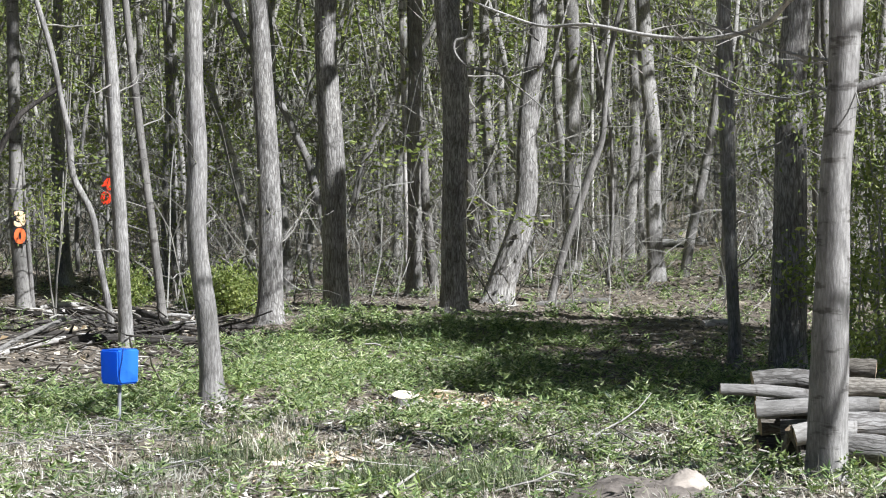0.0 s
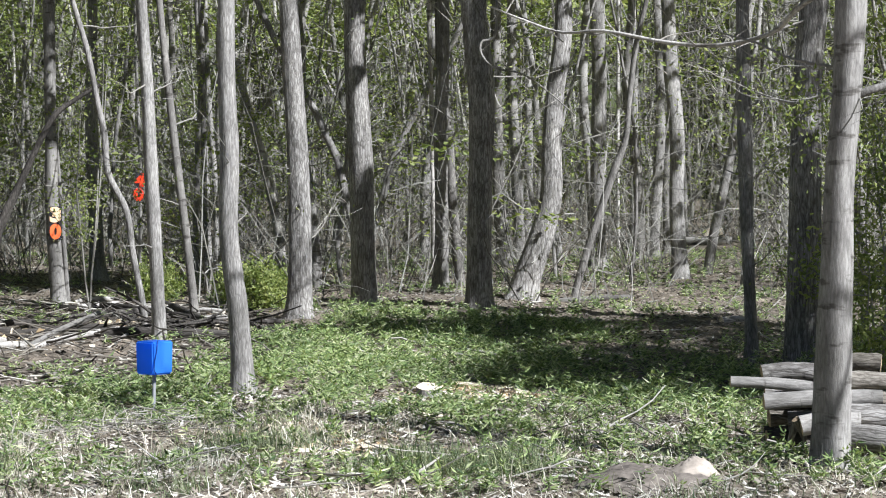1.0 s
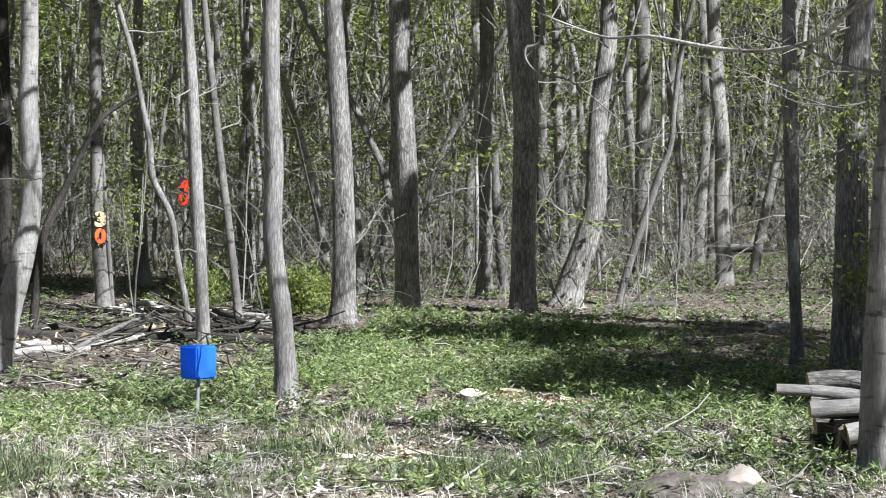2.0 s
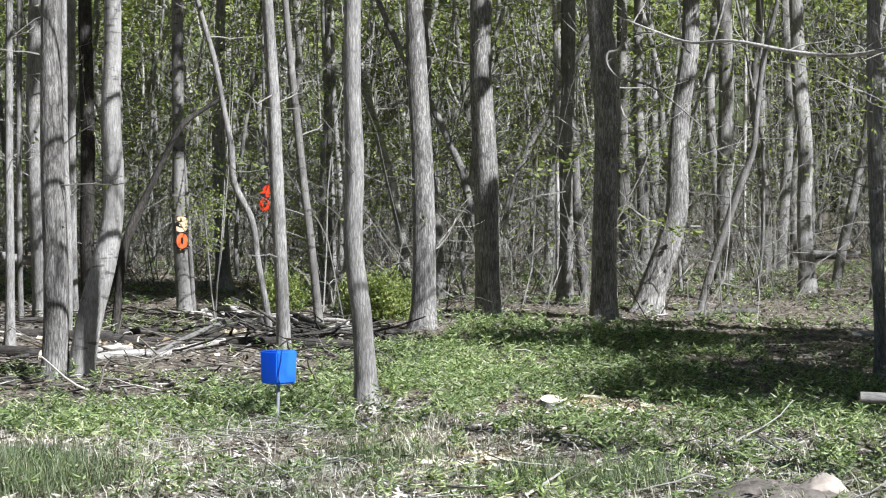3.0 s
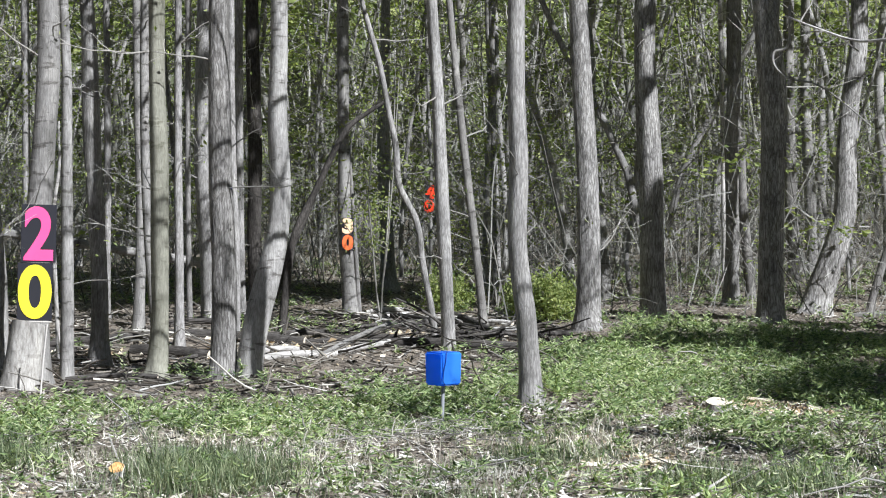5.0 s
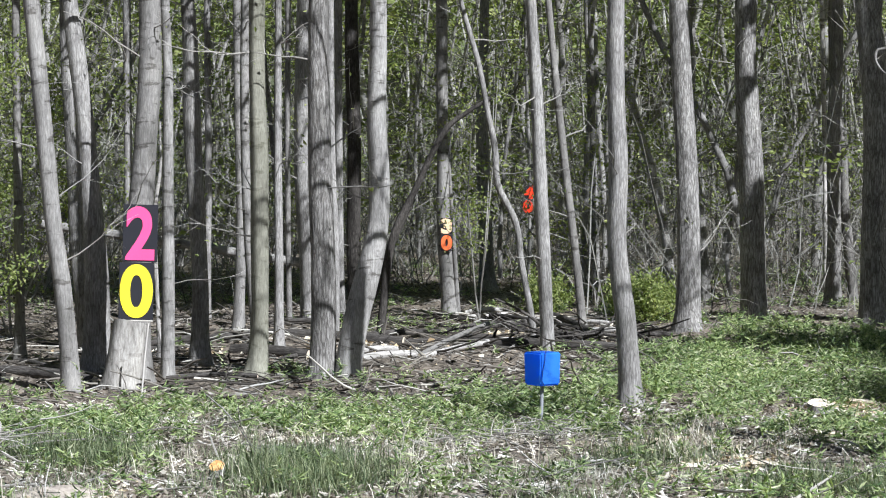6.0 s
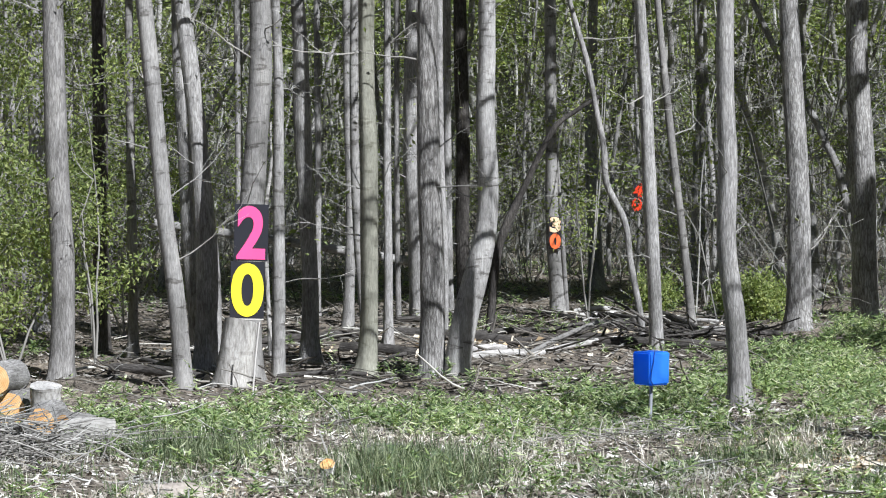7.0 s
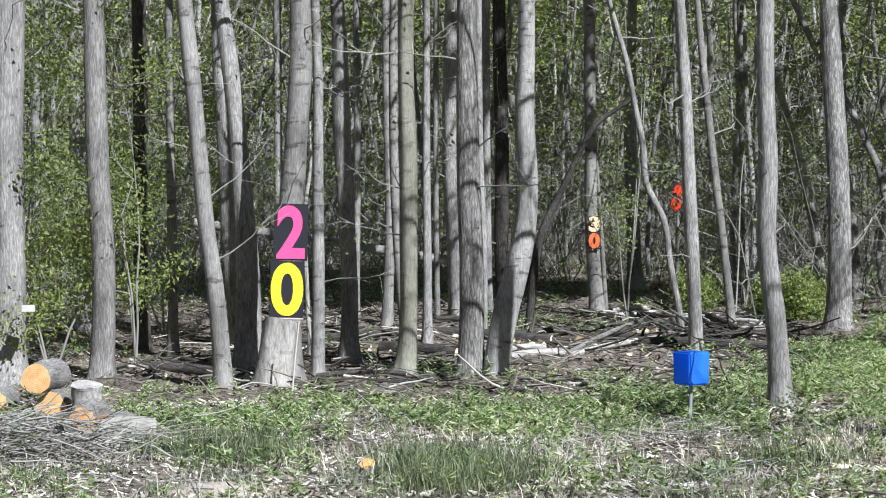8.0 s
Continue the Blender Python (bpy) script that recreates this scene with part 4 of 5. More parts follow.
# ---- logs, stumps and slash ----
def log_parts(base, length, r, mat, cut, bend=0.02):
    """A log along z from the base's origin, with its two cut faces."""
    k = np.linspace(0, 1, 12)
    p = np.stack([bend * 0.5 * np.sin(k * 5), bend * np.sin(k * 3.1), k * length], 1)
    sides = 20
    lob = 1 + rng.normal(0, 0.035, (12, sides)) + 0.05 * np.sin(3 * np.arange(sides) * 6.283 / sides + 1)[None, :]
    rr = r * (1 + 0.05 * np.sin(k * 4 + rng.uniform(0, 6)))
    v, q = tube(p, rr, sides, lob)
    part("bark", quad_mesh("bark", v, q, mat, True), base)
    for ring, name in ((v[:sides], "cut_face"), (v[-sides:], "cut_face")):
        bm = bmesh.new()
        c = bm.verts.new(ring.mean(0) + np.array([0, 0, 0.004 if ring[0][2] > 0.5 * length else -0.004]))
        vs = [bm.verts.new(a) for a in ring]
        for i in range(sides):
            bm.faces.new((c, vs[i], vs[(i + 1) % sides]))
        me = bpy.data.meshes.new(name)
        bm.to_mesh(me)
        bm.free()
        me.materials.append(cut)
        part(name, me, base)


def log(a, b, r, mat, cut, label, group="stacked logs", name="log"):
    a, b = Vector(a), Vector(b)
    if group == "stacked logs":
        a, b = a + Vector((rng.normal(0, 0.03), rng.normal(0, 0.02), -0.02)), b + Vector((rng.normal(0, 0.05), rng.normal(0, 0.04), rng.normal(-0.02, 0.012)))
    base = new(name)
    log_parts(base, (b - a).length, r, mat, cut, rng.uniform(0.006, 0.03))
    base.matrix_basis = Matrix.Translation(a) @ (b - a).to_track_quat("Z", "Y").to_matrix().to_4x4()
    return tagged(base, label, "log", group)


ROUGH_LOG, GREY_LOG = "rough grey-brown firewood log in the stack", "weathered grey log in the stack"
for a, b, r, mat, text in (
        ((3.22, 13.02, 0.47), (3.62, 12.96, 0.47), 0.062, BARK_FURROWED, "rough furrowed log on top of the stack"),
        ((3.66, 13.10, 0.52), (4.02, 13.02, 0.53), 0.058, BARK_LOG, "sawn log with a torn end on the stack"),
        ((2.98, 12.85, 0.44), (3.60, 12.72, 0.36), 0.036, BARK_SMOOTH, "slim pale log jutting out of the stack"),
        ((3.12, 12.60, 0.33), (3.72, 12.46, 0.37), 0.052, BARK_SMOOTH, "pale smooth log lying across the stack"),
        ((3.60, 12.80, 0.43), (4.12, 12.66, 0.42), 0.055, BARK_LOG, GREY_LOG),
        ((3.62, 12.62, 0.34), (4.14, 12.50, 0.34), 0.045, BARK_LOG, GREY_LOG),
        ((3.30, 12.36, 0.20), (3.60, 12.26, 0.22), 0.062, BARK_BIRCH, "short split pale log in the stack"),
        ((3.44, 12.42, 0.25), (4.10, 12.30, 0.25), 0.075, BARK_FURROWED, ROUGH_LOG),
        ((3.44, 12.02, 0.17), (3.93, 11.80, 0.11), 0.078, BARK_FURROWED, "thick log with a split end before the stack"),
        ((3.78, 11.55, 0.09), (4.15, 11.75, 0.09), 0.085, BARK_LOG, GREY_LOG),
        # foot and back logs carry the hollow's shade in their dark bark
        ((3.34, 12.34, 0.06), (3.95, 12.18, 0.06), 0.060, BARK_DEAD_SHADED, "shade-dark log at the foot of the stack"),
        ((3.20, 12.78, 0.06), (3.90, 12.62, 0.06), 0.065, BARK_DEAD_SHADED, "shade-dark log at the foot of the stack"),
        ((3.27, 12.72, 0.19), (3.92, 12.55, 0.20), 0.062, BARK_FURROWED, ROUGH_LOG),
        ((3.24, 12.86, 0.31), (3.90, 12.74, 0.31), 0.055, BARK_LOG, GREY_LOG),
        ((3.22, 13.06, 0.06), (3.95, 12.94, 0.06), 0.06, BARK_DEAD_SHADED, "shade-dark log at the back of the stack"),
        ((3.22, 13.06, 0.18), (3.95, 12.94, 0.18), 0.06, BARK_LOG, GREY_LOG),
        ((3.24, 13.06, 0.34), (3.95, 12.94, 0.34), 0.07, BARK_FURROWED, ROUGH_LOG),
        ((3.19, 12.42, 0.0), (3.20, 12.43, 0.27), 0.022, BARK_LOG, "short upright post propping the stack"),
        ((3.27, 12.36, 0.0), (3.26, 12.38, 0.25), 0.026, BARK_LOG, "short upright post propping the stack")):
    log(a, b, r, mat, CUT_LOG, text)

# freshly sawn rounds beside the brush heap
GREYLOG = "freshly sawn grey log with an orange cut face"
log((-5.75, 14.5, 0.345), (-5.80, 15.05, 0.33), 0.118, BARK, CUT_ORANGE, GREYLOG, "sawn logs")
log((-5.68, 14.62, 0.11), (-5.72, 15.15, 0.11), 0.122, BARK, CUT_ORANGE, "grey log under the sawn round", "sawn logs")
log((-5.40, 14.62, -0.02), (-5.38, 14.58, 0.30), 0.118, BARK_BIRCH, BARK_BIRCH, "weathered pale round standing on end", "sawn logs")
log((-5.08, 13.66, 0.12), (-5.13, 14.1, 0.12), 0.105, BARK, CUT_ORANGE, GREYLOG, "sawn logs")
log((-4.91, 13.66, 0.10), (-4.80, 13.9, 0.08), 0.075, BARK, CUT_ORANGE, "split piece of orange sapwood", "sawn logs")
log((-4.86, 13.42, 0.07), (-4.53, 13.60, 0.07), 0.085, BARK_STUMP, CUT_PALE, "short weathered grey log lying in plants", "sawn logs")
log((-6.15, 14.6, 0.12), (-6.3, 15.2, 0.12), 0.13, BARK, CUT_ORANGE, GREYLOG, "sawn logs")

# sawn logs far in the wood
for i, (dx, dz) in enumerate(((-0.42, 0.0), (-0.14, 0.0), (0.14, 0.0), (0.42, 0.0), (0.05, 0.2), (0.3, 0.2))):
    x, y = 10.66 + dx, 49.4 - 0.2 * dx
    z = float(ground_z(x, y)) + 0.10 + dz * 0.85
    log((x, y, z), (x + 0.25, y + 0.9, z), 0.095 + 0.015 * (i % 3), BARK, CUT_PALE, "pale sawn log in a far heap", "far logs")
log((10.0, 48.7, float(ground_z(10.4, 48.6)) + 0.1), (11.1, 48.5, float(ground_z(10.4, 48.6)) + 0.1), 0.1, BARK_SMOOTH, CUT_PALE, "grey log lying before the far heap", "far logs")

# long dark trunks, a birch stem and bleached pieces in the cleared strip
for x1, y1, x2, y2, r, mat, text in (
        (-4.6, 23.5, -2.9, 23.0, 0.06, BARK_DEAD_SHADED, "dark broken trunk piece lying on the ground"), (-2.3, 22.7, -0.4, 22.2, 0.055, BARK_DEAD_SHADED, "dark broken trunk piece lying on the ground"),
        (-1.5, 23.0, 0.15, 21.5, 0.035, BARK_DEAD_SHADED, "dark fallen limb lying across a trunk"), (-2.45, 21.0, -1.7, 23.2, 0.032, BARK_BIRCH, "white birch stem lying on leaf litter"),
        (-2.55, 26.5, -1.95, 26.9, 0.04, BARK_BIRCH, "bleached log lying on leaf litter"), (-1.85, 26.3, -1.5, 26.2, 0.035, BARK_BIRCH, "bleached log lying on leaf litter"),
        (-3.05, 20.7, -2.55, 21.2, 0.04, BARK_BIRCH, "bleached log lying on leaf litter"), (-1.1, 24.6, -0.5, 24.9, 0.03, BARK_SMOOTH, "pale grey log lying on leaf litter"),
        (-4.6, 21.6, -3.7, 21.3, 0.06, BARK_DEAD_SHADED, "dark fallen limb lying on leaf litter"), (-6.3, 18.9, -5.2, 18.4, 0.05, BARK_DEAD_SHADED, "dark fallen limb lying on leaf litter"),
        (3.9, 27.6, 4.9, 27.3, 0.04, BARK_SMOOTH, "pale grey log lying on leaf litter"), (5.2, 23.2, 5.6, 23.4, 0.045, BARK_BIRCH, "bleached log lying on leaf litter")):
    log((x1, y1, float(ground_z(x1, y1)) + r * 0.5), (x2, y2, float(ground_z(x2, y2)) + r * 0.5), r, mat, CUT_PALE, text, "fallen trunks", "fallen_log")
log((-8.6, 26.3, 1.5), (-4.9, 27.9, float(ground_z(-4.9, 27.9)) + 0.62), 0.06, BARK_SMOOTH, CUT_PALE, "pale fallen trunk caught between standing stems", "fallen trunks", "fallen_log")

# fallen branches in the cleared strip
for i, (x1, y1, x2, y2, r) in enumerate((
        (-3.60, 23.38, -2.59, 24.26, 0.035), (-2.57, 24.10, -1.70, 25.52, 0.045), (-2.26, 26.76, -0.56, 23.69, 0.04), (-4.95, 25.28, -3.27, 25.90, 0.035),
        (-1.43, 26.50, -0.61, 23.25, 0.05), (-2.49, 21.13, -1.93, 22.82, 0.025), (-2.62, 27.36, -2.13, 27.48, 0.03), (-1.03, 25.78, -0.60, 25.45, 0.03),
        (-3.20, 21.34, -2.83, 21.74, 0.03), (-1.69, 21.75, -1.47, 23.23, 0.018), (-0.63, 23.99, 0.11, 24.30, 0.03), (-3.79, 26.05, -2.51, 24.81, 0.032),
        (-3.98, 20.95, -3.55, 21.89, 0.022), (-4.70, 19.09, -3.80, 19.04, 0.025), (-5.70, 19.02, -6.50, 20.09, 0.025), (-3.16, 26.45, -2.45, 25.98, 0.035),
        (-5.9, 22.4, -4.6, 23.0, 0.04), (-2.9, 23.0, -1.9, 23.2, 0.03), (-2.2, 22.0, -2.9, 22.5, 0.02), (-6.4, 21.0, -5.2, 21.6, 0.03))):
    pale = i in (6, 7, 8)
    lift = 0.22 if i == 5 else 0.0
    log((x1, y1, float(ground_z(x1, y1)) + r), (x2, y2, float(ground_z(x2, y2)) + r + lift), r, BARK_BIRCH if pale else (BARK_SMOOTH if i in (5, 9) else BARK_DEAD_SHADED), CUT_PALE,
        "bleached fallen branch lying on leaf litter" if pale else "grey fallen branch lying on leaf litter" if i in (5, 9) else "dark fallen branch lying on leaf litter", "fallen branches", "fallen_branch")


def slash(name, label, n, place, lengths, radii, lift, mat):
    s = Soup()
    for _ in range(n):
        x, y = place()
        a = rng.uniform(0, 6.283)
        p = limb_points((x, y, float(ground_z(x, y)) + rng.uniform(0.01, lift)), (math.cos(a), math.sin(a), rng.normal(0, 0.15)), rng.uniform(*lengths), 5, -0.02, 0.12)
        p[:, 2] = np.maximum(p[:, 2], ground_z(p[:, 0], p[:, 1]) + 0.008)
        r = rng.uniform(*radii)
        s.add(*tube(p, np.linspace(r, r * 0.5, 5), 5))
    tagged(new(name, s.mesh(name, mat, True)), label, "twigs", kind="stuff")


slash("cut_branches", "grey cut branches strewn over the cleared strip", 1000, lambda: polar(rng.uniform(0, 19), rng.uniform(17.5, 27.5)), (0.15, 0.9), (0.004, 0.016), 0.06, SLASH)
slash("branch_tangle", "dark tangle of broken branches behind the box", 60, lambda: (rng.normal(-0.9, 0.5), rng.normal(22.9, 0.3)), (0.25, 0.9), (0.008, 0.026), 0.2, BARK_DEAD_SHADED)
slash("post_brush", "dry grey stalks and brush heaped before the post", 200, lambda: (rng.normal(-0.85, 0.42), rng.normal(13.55, 0.3)), (0.06, 0.26), (0.002, 0.005), 0.13, BARK_TWIG)
slash("heap_sticks", "pale crooked sticks on the brush heap", 150, lambda: (rng.normal(-4.95, 0.3), rng.normal(12.2, 0.4)), (0.15, 0.55), (0.003, 0.009), 0.24, BARK_TWIG)
slash("brush_heap", "tangled heap of grey cut brush and sticks", 900, lambda: (rng.normal(-5.25, 0.38), rng.normal(12.5, 0.5)), (0.15, 0.75), (0.002, 0.007), 0.2, BARK_TWIG)
slash("near_sticks", "thin broken sticks scattered over the near ground", 120, lambda: polar(rng.uniform(-16, 22), rng.uniform(11.0, 15.0)), (0.15, 0.7), (0.003, 0.009), 0.08, BARK_TWIG)


def leaning_dead_tree():
    pts = np.array([(-3.42, 24.77, 0.1), (-3.28, 24.78, 1.22), (-2.99, 24.82, 1.88), (-2.65, 24.86, 2.57), (-2.38, 24.89, 2.81), (-2.06, 24.91, 3.00)])
    base = new("leaning_dead_tree")
    base.location = pts[0]
    run = np.arange(6.0)
    fine = np.linspace(0, 5, 26)
    p = smooth_path(np.column_stack([run, pts - pts[0]]), fine)
    v, q = tube(p, np.linspace(0.055, 0.022, 26), 10)
    # dark colour is part dead bark, part shade painted onto the stem
    part("trunk", quad_mesh("trunk", v, q, BARK_DEAD_SHADED, True), base)
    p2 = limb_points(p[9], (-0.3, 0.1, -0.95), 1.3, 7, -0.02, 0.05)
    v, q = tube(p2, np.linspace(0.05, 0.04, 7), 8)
    part("prop_limb", quad_mesh("prop_limb", v, q, BARK_DEAD_SHADED, True), base)
    tagged(base, "dark dead tree leaning in a broken bow", "tree")


leaning_dead_tree()


def stump(x, y, r0, r1, height, tilt, mat, cut, label, rough=0.03, lean=0.06):
    """A sawn stump; tilt in degrees turns its cut face to the camera's side."""
    base = new("stump")
    base.location = (x, y, float(ground_z(x, y)) - 0.03)
    sides, k = 28, np.linspace(0, 1, 10)
    a = np.arange(sides) * 6.283 / sides
    lob = 1 + 0.04 * np.sin(3 * a + 1)[None, :] + 0.03 * np.sin(5 * a)[None, :] + rng.normal(0, rough * 0.4, (10, sides)) + 0.2 * np.exp(-k * 6)[:, None] * np.maximum(0, np.sin(4 * a))[None, :]
    v, q = tube(np.stack([lean * k * r0, 0 * k, k * (height + 0.03)], 1), r0 + (r1 - r0) * k ** 0.7, sides, lob)
    v[:, 2] += (v[:, 1]) * math.tan(radians(tilt)) * np.repeat(k, sides)
    part("bark", quad_mesh("bark", v, q, mat, True), base)
    bm = bmesh.new()
    ring = v[-sides:]
    c = bm.verts.new(ring.mean(0) + np.array([0, 0, 0.006]))
    inner = [bm.verts.new(ring.mean(0) * 0.45 + p * 0.55 + np.array([0, 0, rng.normal(0, rough * 0.1)])) for p in ring]
    outer = [bm.verts.new(p) for p in ring]
    for i in range(sides):
        j = (i + 1) % sides
        bm.faces.new((c, inner[i], inner[j]))
        bm.faces.new((inner[i], outer[i], outer[j], inner[j]))
    me = bpy.data.meshes.new("cut_face")
    bm.to_mesh(me)
    bm.free()
    me.materials.append(cut)
    part("cut_face", me, base)
    tagged(base, label, "stump")


stump(1.25, 16.25, 0.098, 0.104, 0.10, 13, BARK, CUT_PALE, "low stump with a pale fresh slanted cut")
stump(-2.63, 11.9, 0.05, 0.045, 0.09, 30, BARK_SMOOTH, CUT_ORANGE, "small stump with an orange fresh cut")
stump(-4.83, 17.92, 0.19, 0.15, 0.61, -14, BARK_STUMP, CUT_LOG, "tall weathered pale stump under the number boards", 0.06, 0.45)


def chips(name, label, spots, n, mat, size):
    s = Soup()
    for x, y, r in spots:
        cx, cy = rng.normal(x, r, n), rng.normal(y, r * 1.3, n)
        d = random_dirs(n, -0.2, 0.35)
        s.add(*leaf_quads(np.stack([cx, cy, ground_z(cx, cy) + 0.015], 1), d, across(d), rng.uniform(0.5, 1.4, n) * size, rng.uniform(0.4, 0.9, n) * size))
    tagged(new(name, s.mesh(name, mat)), label, "wood chips", kind="stuff")


chips("sawdust_chips", "tan sawdust and wood chips round the cut stump", ((1.55, 16.9, 0.12), (1.75, 16.95, 0.14), (2.02, 16.3, 0.13), (1.4, 16.2, 0.25)), 420, CHIP, 0.035)
chips("pale_chips", "pale wood chips scattered over bare earth", ((0.2, 12.6, 0.3), (0.65, 12.7, 0.25), (0.45, 13.2, 0.3), (-0.1, 13.6, 0.25), (-3.3, 11.3, 0.25)), 110, CHIP, 0.04)


chips("bark_bits", "bleached bark and wood bits strewn over litter", ((-2.6, 21.6, 0.5), (-3.4, 22.6, 0.6), (-2.0, 23.6, 0.5), (-4.6, 21.8, 0.6), (-1.6, 26.4, 0.5), (-5.6, 20.8, 0.5)), 45, CHIP, 0.085)


def wood_slab(x, y, length, width, turn, label):
    """A thick splinter of split wood lying on the ground."""
    bm = bmesh.new()
    bmesh.ops.create_cube(bm, size=1.0)
    bmesh.ops.subdivide_edges(bm, edges=bm.edges[:], cuts=3, use_grid_fill=True)
    for v in bm.verts:
        f = v.co.x + 0.5
        v.co.y *= 1 - 0.5 * f * f
        v.co.z *= 1 - 0.4 * f
        v.co += Vector((rng.normal(0, 0.03), rng.normal(0, 0.05), rng.normal(0, 0.06)))
        v.co = Vector((v.co.x * length, v.co.y * width, v.co.z * 0.035))
    me = bpy.data.meshes.new("wood_slab")
    bm.to_mesh(me)
    bm.free()
    me.materials.append(CUT_PALE)
    ob = new("wood_slab", me)
    ob.matrix_basis = pose(x, y, float(ground_z(x, y)) + 0.03, -28, 4, turn)
    tagged(ob, label, "wood piece", "split wood pieces")


for x, y, l, w, a in ((0.19, 12.62, 0.17, 0.09, 20), (0.66, 12.68, 0.2, 0.08, -12), (0.42, 12.5, 0.12, 0.06, 5), (-0.02, 13.55, 0.13, 0.09, 40), (1.15, 14.6, 0.15, 0.08, 8), (0.1, 13.9, 0.1, 0.06, 60), (2.0, 16.2, 0.14, 0.1, 15), (1.65, 17.0, 0.3, 0.07, -4)):
    wood_slab(x, y, l, w, a, "pale split piece of wood lying on bare earth")


def earth_mound(x, y, rx, ry, height, mat, label):
    """A heap of dug earth with lumps."""
    n = 34
    u, a = np.meshgrid(np.linspace(0, 1, 16), np.arange(n) * 2 * math.pi / n, indexing="ij")
    px, py = x + rx * u * np.cos(a), y + ry * u * np.sin(a)
    pz = ground_z(px, py) - 0.03 + (height + 0.03) * (1 - u**2) ** 1.2 * (1 + 0.1 * waves(px, py, 31, 0.3)) + rng.normal(0, 0.004, u.shape)
    i, j = np.meshgrid(np.arange(15), np.arange(n), indexing="ij")
    q = np.stack([i * n + j, (i + 1) * n + j, (i + 1) * n + (j + 1) % n, i * n + (j + 1) % n], -1).reshape(-1, 4)
    tagged(new("earth_mound", quad_mesh("earth_mound", np.stack([px, py, pz], -1).reshape(-1, 3), q, mat, True)), label, "earth mound")


earth_mound(2.1, 11.1, 0.55, 0.45, 0.10, EARTH, "small mound of dug brown earth")
earth_mound(2.32, 11.1, 0.22, 0.2, 0.14, SAND, "small mound of pale sandy earth")
earth_mound(-3.4, 11.15, 0.45, 0.4, 0.06, SAND, "low patch of pale sandy earth")


# ---- number signs ----
def flat(name, colour, rough=0.5):
    return plain(name, colour, rough, 0.06, 5)


BLACK, PINK, YELLOW = flat("black_board", (0.025, 0.025, 0.03)), flat("pink_paint", (0.95, 0.10, 0.28)), flat("yellow_paint", (0.9, 0.75, 0.03))
# the paler orange puts the glare on the numeral three into its colour
ORANGE, ORANGE_GLARE, RED = flat("orange_paint", (1.0, 0.2, 0.06)), flat("glare_paled_orange_paint", (1.0, 0.68, 0.42)), flat("red_orange_paint", (0.95, 0.07, 0.02))
STEEL, WEATHERED = flat("grey_steel", (0.3, 0.31, 0.32), 0.45), plain("weathered_wood", (0.55, 0.52, 0.47), 0.9)


def block(name, w, d, h, bevel, mat):
    bm = bmesh.new()
    bmesh.ops.create_cube(bm, size=1.0)
    bmesh.ops.scale(bm, vec=(w, d, h), verts=bm.verts[:])
    bmesh.ops.bevel(bm, geom=bm.edges[:], offset=bevel, segments=2, affect="EDGES")
    me = bpy.data.meshes.new(name)
    bm.to_mesh(me)
    bm.free()
    me.materials.append(mat)
    return me


def digit(text, width, height, bold, mat):
    """A bold raised numeral filling width by height, facing -y."""
    cu = bpy.data.curves.new("numeral", "FONT")
    cu.body, cu.size, cu.offset, cu.extrude = text, 1.0, bold, 0.01
    tmp = bpy.data.objects.new("numeral", cu)
    scene.collection.objects.link(tmp)
    bpy.context.view_layer.update()
    me = bpy.data.meshes.new_from_object(tmp.evaluated_get(bpy.context.evaluated_depsgraph_get()))
    bpy.data.objects.remove(tmp)
    co = np.array([v.co[:] for v in me.vertices])
    lo, hi = co.min(0), co.max(0)
    for v in me.vertices:
        x = ((v.co.x - lo[0]) / (hi[0] - lo[0]) - 0.5) * width
        z = ((v.co.y - lo[1]) / (hi[1] - lo[1]) - 0.5) * height
        v.co = (x, -0.004 if v.co.z > 0 else 0.0, z)
    me.name = "numeral"
    me.materials.clear()
    me.materials.append(mat)
    return me


def number_sign(place, turn, lean, panels, w, h, bold, label, stake=False):
    """Boards one above the other, each with a numeral. panels: text, paint, sideways shift, numeral width."""
    base = new("number_sign")
    for i, (text, mat, shift, nw) in enumerate(panels):
        board = part("board", block("board", w, 0.012, h - 0.004, 0.002, BLACK), base)
        board.location = (shift, 0, h * (len(panels) - 0.5 - i))
        num = part("numeral", digit(text, nw, h * 0.93, bold, mat), board, "painted numeral " + text)
        num.location = (0, -0.008, 0)
    base.matrix_basis = pose(*place, 0, lean, turn)
    return tagged(base, label, "sign", "range number signs")


big = number_sign((-4.742, 18.146, 0.619), 14.7, 1.5, (("2", PINK, 0.012, 0.262), ("0", YELLOW, -0.012, 0.298)), 0.313, 0.527, 0.03, "black boards with a pink two and yellow zero")
edge = part("edge_strip", block("edge_strip", 0.31, 0.014, 0.012, 0.002, WEATHERED), big)
edge.location = (-0.012, 0, -0.006)
v, q = tube(np.array([(-4.516, 17.42, -0.04), (-4.49, 17.43, 0.3), (-4.455, 17.44, 0.63)]), (0.009, 0.008, 0.008), 8)
tagged(new("stake", quad_mesh("stake", v, q, WEATHERED, True)), "thin pale wooden stake beside the tall stump", "stake")
number_sign((-2.855, 27.2, 1.08), 6.0, 0, (("3", ORANGE_GLARE, 0.0, 0.15), ("0", ORANGE, 0.0, 0.15)), 0.165, 0.222, 0.06, "small sign with glare-paled and orange numerals on a tree")
number_sign((-2.36, 36.45, 1.575), 4.0, 1, (("4", RED, 0.015, 0.18), ("0", RED, 0.0, 0.18)), 0.155, 0.255, 0.06, "small red-orange number sign on a thin stem")
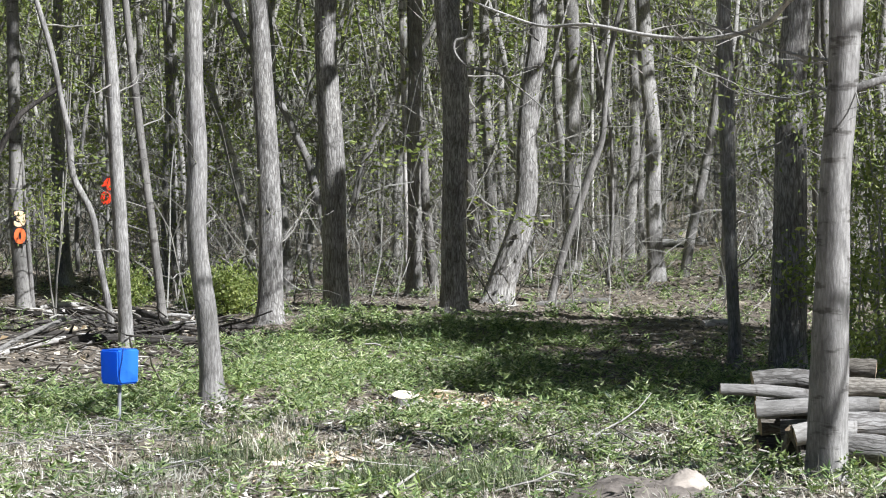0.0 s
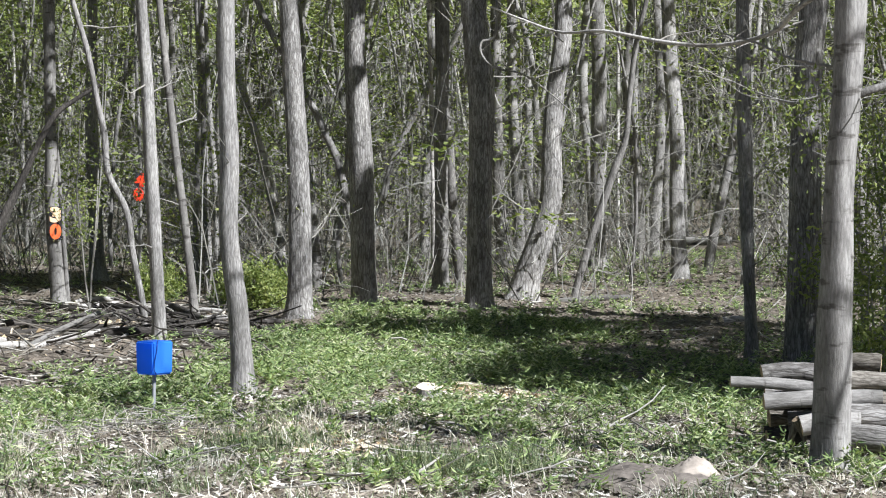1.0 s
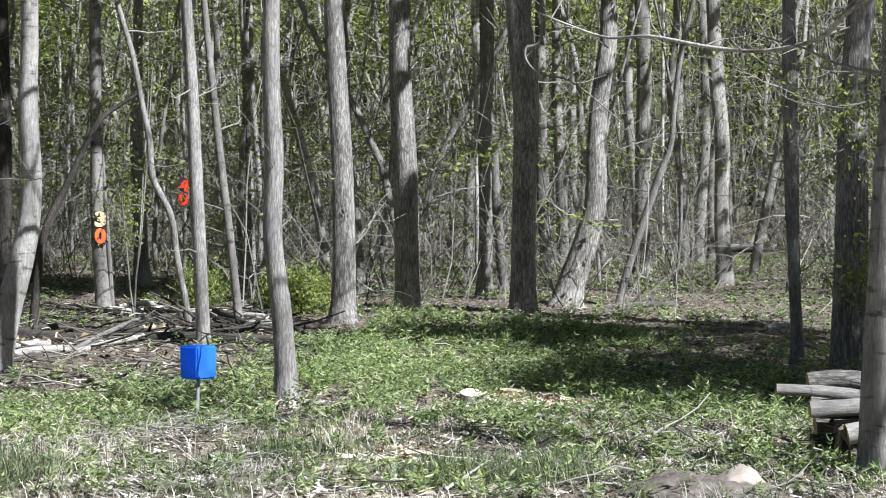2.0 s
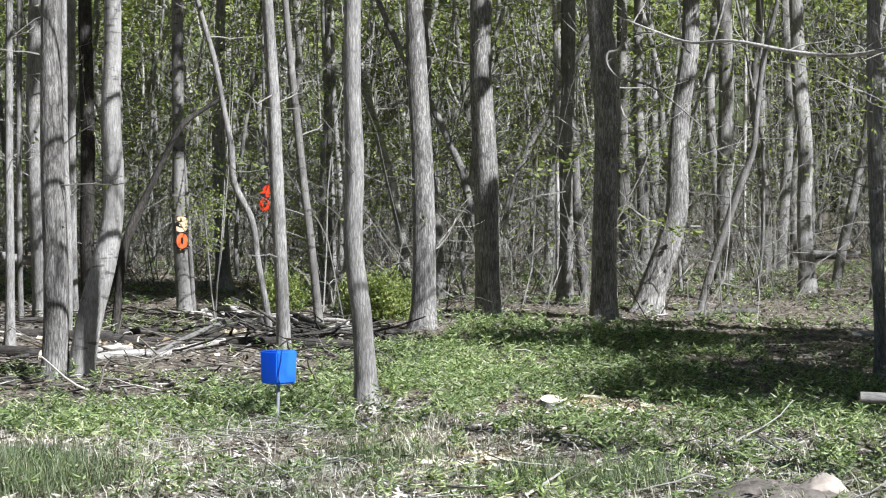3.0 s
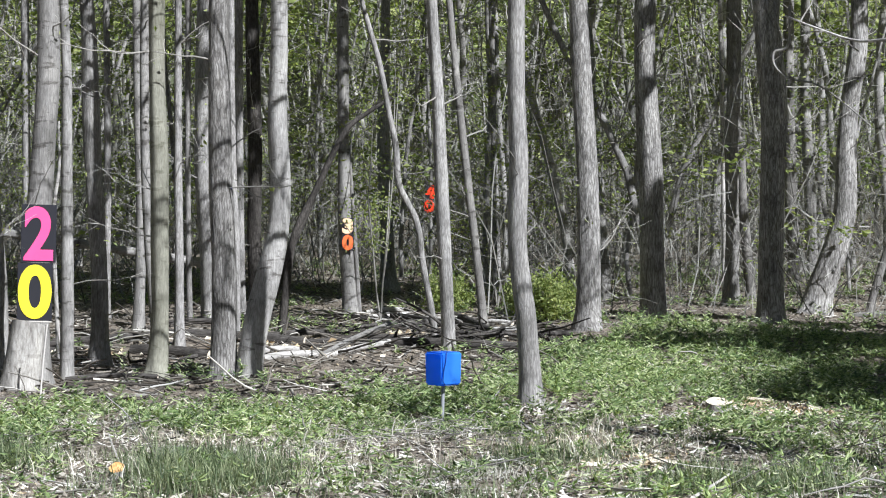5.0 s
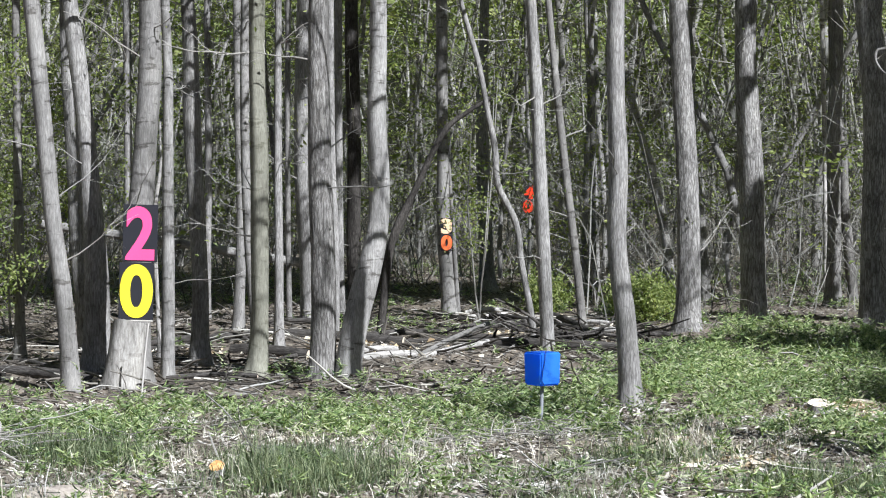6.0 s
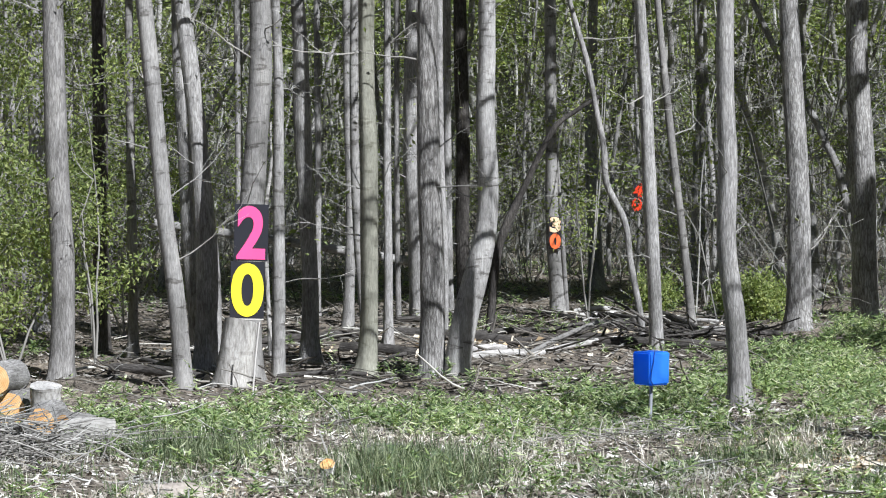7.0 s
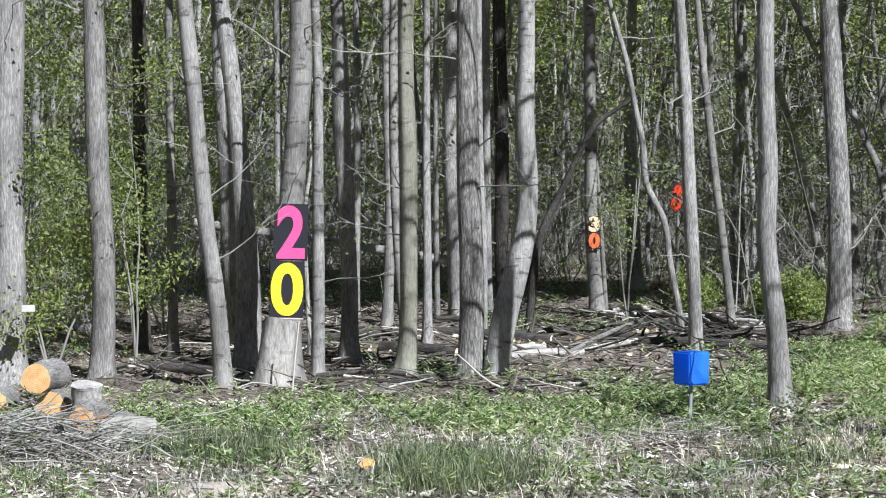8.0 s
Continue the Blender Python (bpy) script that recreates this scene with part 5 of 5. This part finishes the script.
tree("thin grey sapling carrying a small red sign", -2.35, 36.56, 0.035, [(1.5, 0.02, 0.03), (4.0, -0.05, 0.028)], BARK_SMOOTH, kind="sapling", limbs=3, leafy=2, low=2)


# ---- blue box on its post, and a board nailed to a tree ----
def blue_box():
    base = new("blue_box")
    m, nt, b = material("blue_plastic", 0.35)
    n = node(nt, "ShaderNodeTexNoise", Scale=6.0, Detail=3)
    nt.links.new(coords(nt, (1, 1, 0.4)), n.inputs["Vector"])
    nt.links.new(ramp(nt, n.outputs["Fac"], [(0.35, (0.05, 0.25, 0.92)), (0.7, (0.09, 0.36, 1.0))]), b.inputs["Base Color"])
    bumped(nt, b, n.outputs["Fac"], 0.3, 0.02)
    thin = nt.nodes.new("ShaderNodeBsdfTranslucent")
    thin.inputs["Color"].default_value = (0.08, 0.34, 1.0, 1)
    both = node(nt, "ShaderNodeMixShader", Fac=0.5)
    nt.links.new(b.outputs[0], both.inputs[1])
    nt.links.new(thin.outputs[0], both.inputs[2])
    nt.links.new(both.outputs[0], nt.nodes["Material Output"].inputs["Surface"])
    bm = bmesh.new()
    bmesh.ops.create_cube(bm, size=1.0)
    bmesh.ops.scale(bm, vec=(0.2, 0.2, 0.244), verts=bm.verts[:])
    for v in bm.verts:
        if v.co.z < 0:
            v.co.x, v.co.y = v.co.x * 0.95, v.co.y * 0.95
    bmesh.ops.bevel(bm, geom=bm.edges[:], offset=0.012, segments=3, affect="EDGES")
    me = bpy.data.meshes.new("box")
    bm.to_mesh(me)
    bm.free()
    me.materials.append(m)
    box = part("box", me, base)
    box.matrix_basis = pose(0, 0, 0.443, 0, 0, 44)
    v, q = tube(np.array([(0.03, -0.055, 0.57), (0.032, -0.118, 0.565), (0.026, -0.126, 0.5), (0.012, -0.135, 0.43), (0.006, -0.14, 0.36), (0.02, -0.125, 0.33)]), (0.004,) * 6, 6)
    part("strap", quad_mesh("strap", v, q, flat("dark_blue_cord", (0.02, 0.07, 0.3)), True), base, "thin dark blue cord")
    v, q = tube(np.array([(-0.012, 0, -0.05), (-0.006, 0, 0.15), (0, 0, 0.345)]), (0.014, 0.014, 0.014), 12)
    part("post", quad_mesh("post", v, q, STEEL, True), base, "grey metal post")
    base.location = (-0.87, 15.04, 0.0)
    tagged(base, "bright blue plastic box on a thin metal post", "box")


blue_box()
plank = new("plank", block("plank", 0.12, 0.22, 0.06, 0.006, WEATHERED))
plank.matrix_basis = pose(-7.09, 17.72, 0.71, 0, 0, 20)
tagged(plank, "short pale plank fixed to a tree trunk", "plank")


def weeds(name, label, spots, n, spread, height):
    """Loose leafy weeds standing before things."""
    s = Soup()
    for wx, wy in spots:
        x, y = rng.normal(wx, spread, n), rng.normal(wy, spread, n)
        h = rng.uniform(0.3, 1.0, n) * height
        for _ in range(9):
            f = rng.uniform(0.2, 1.0, n)
            d = random_dirs(n, -0.2, 0.8)
            s.add(*leaf_quads(np.stack([x, y, ground_z(x, y) + h * f], 1) + rng.normal(0, 0.012, (n, 3)), d, across(d), rng.uniform(0.03, 0.08, n), rng.uniform(0.01, 0.022, n)))
    tagged(new(name, s.mesh(name, HERB)), label, "weeds", kind="stuff")


weeds("weeds_by_logs", "leafy green weeds growing before the stacked logs", ((2.95, 12.2), (3.05, 11.9), (2.8, 12.5), (3.6, 11.7), (2.9, 12.9), (3.35, 11.6)), 14, 0.16, 0.18)
weeds("weeds_by_post", "leafy green weeds round the metal post", ((-0.75, 14.7), (-0.6, 14.2), (-1.25, 14.3), (-0.35, 14.0)), 30, 0.15, 0.12)
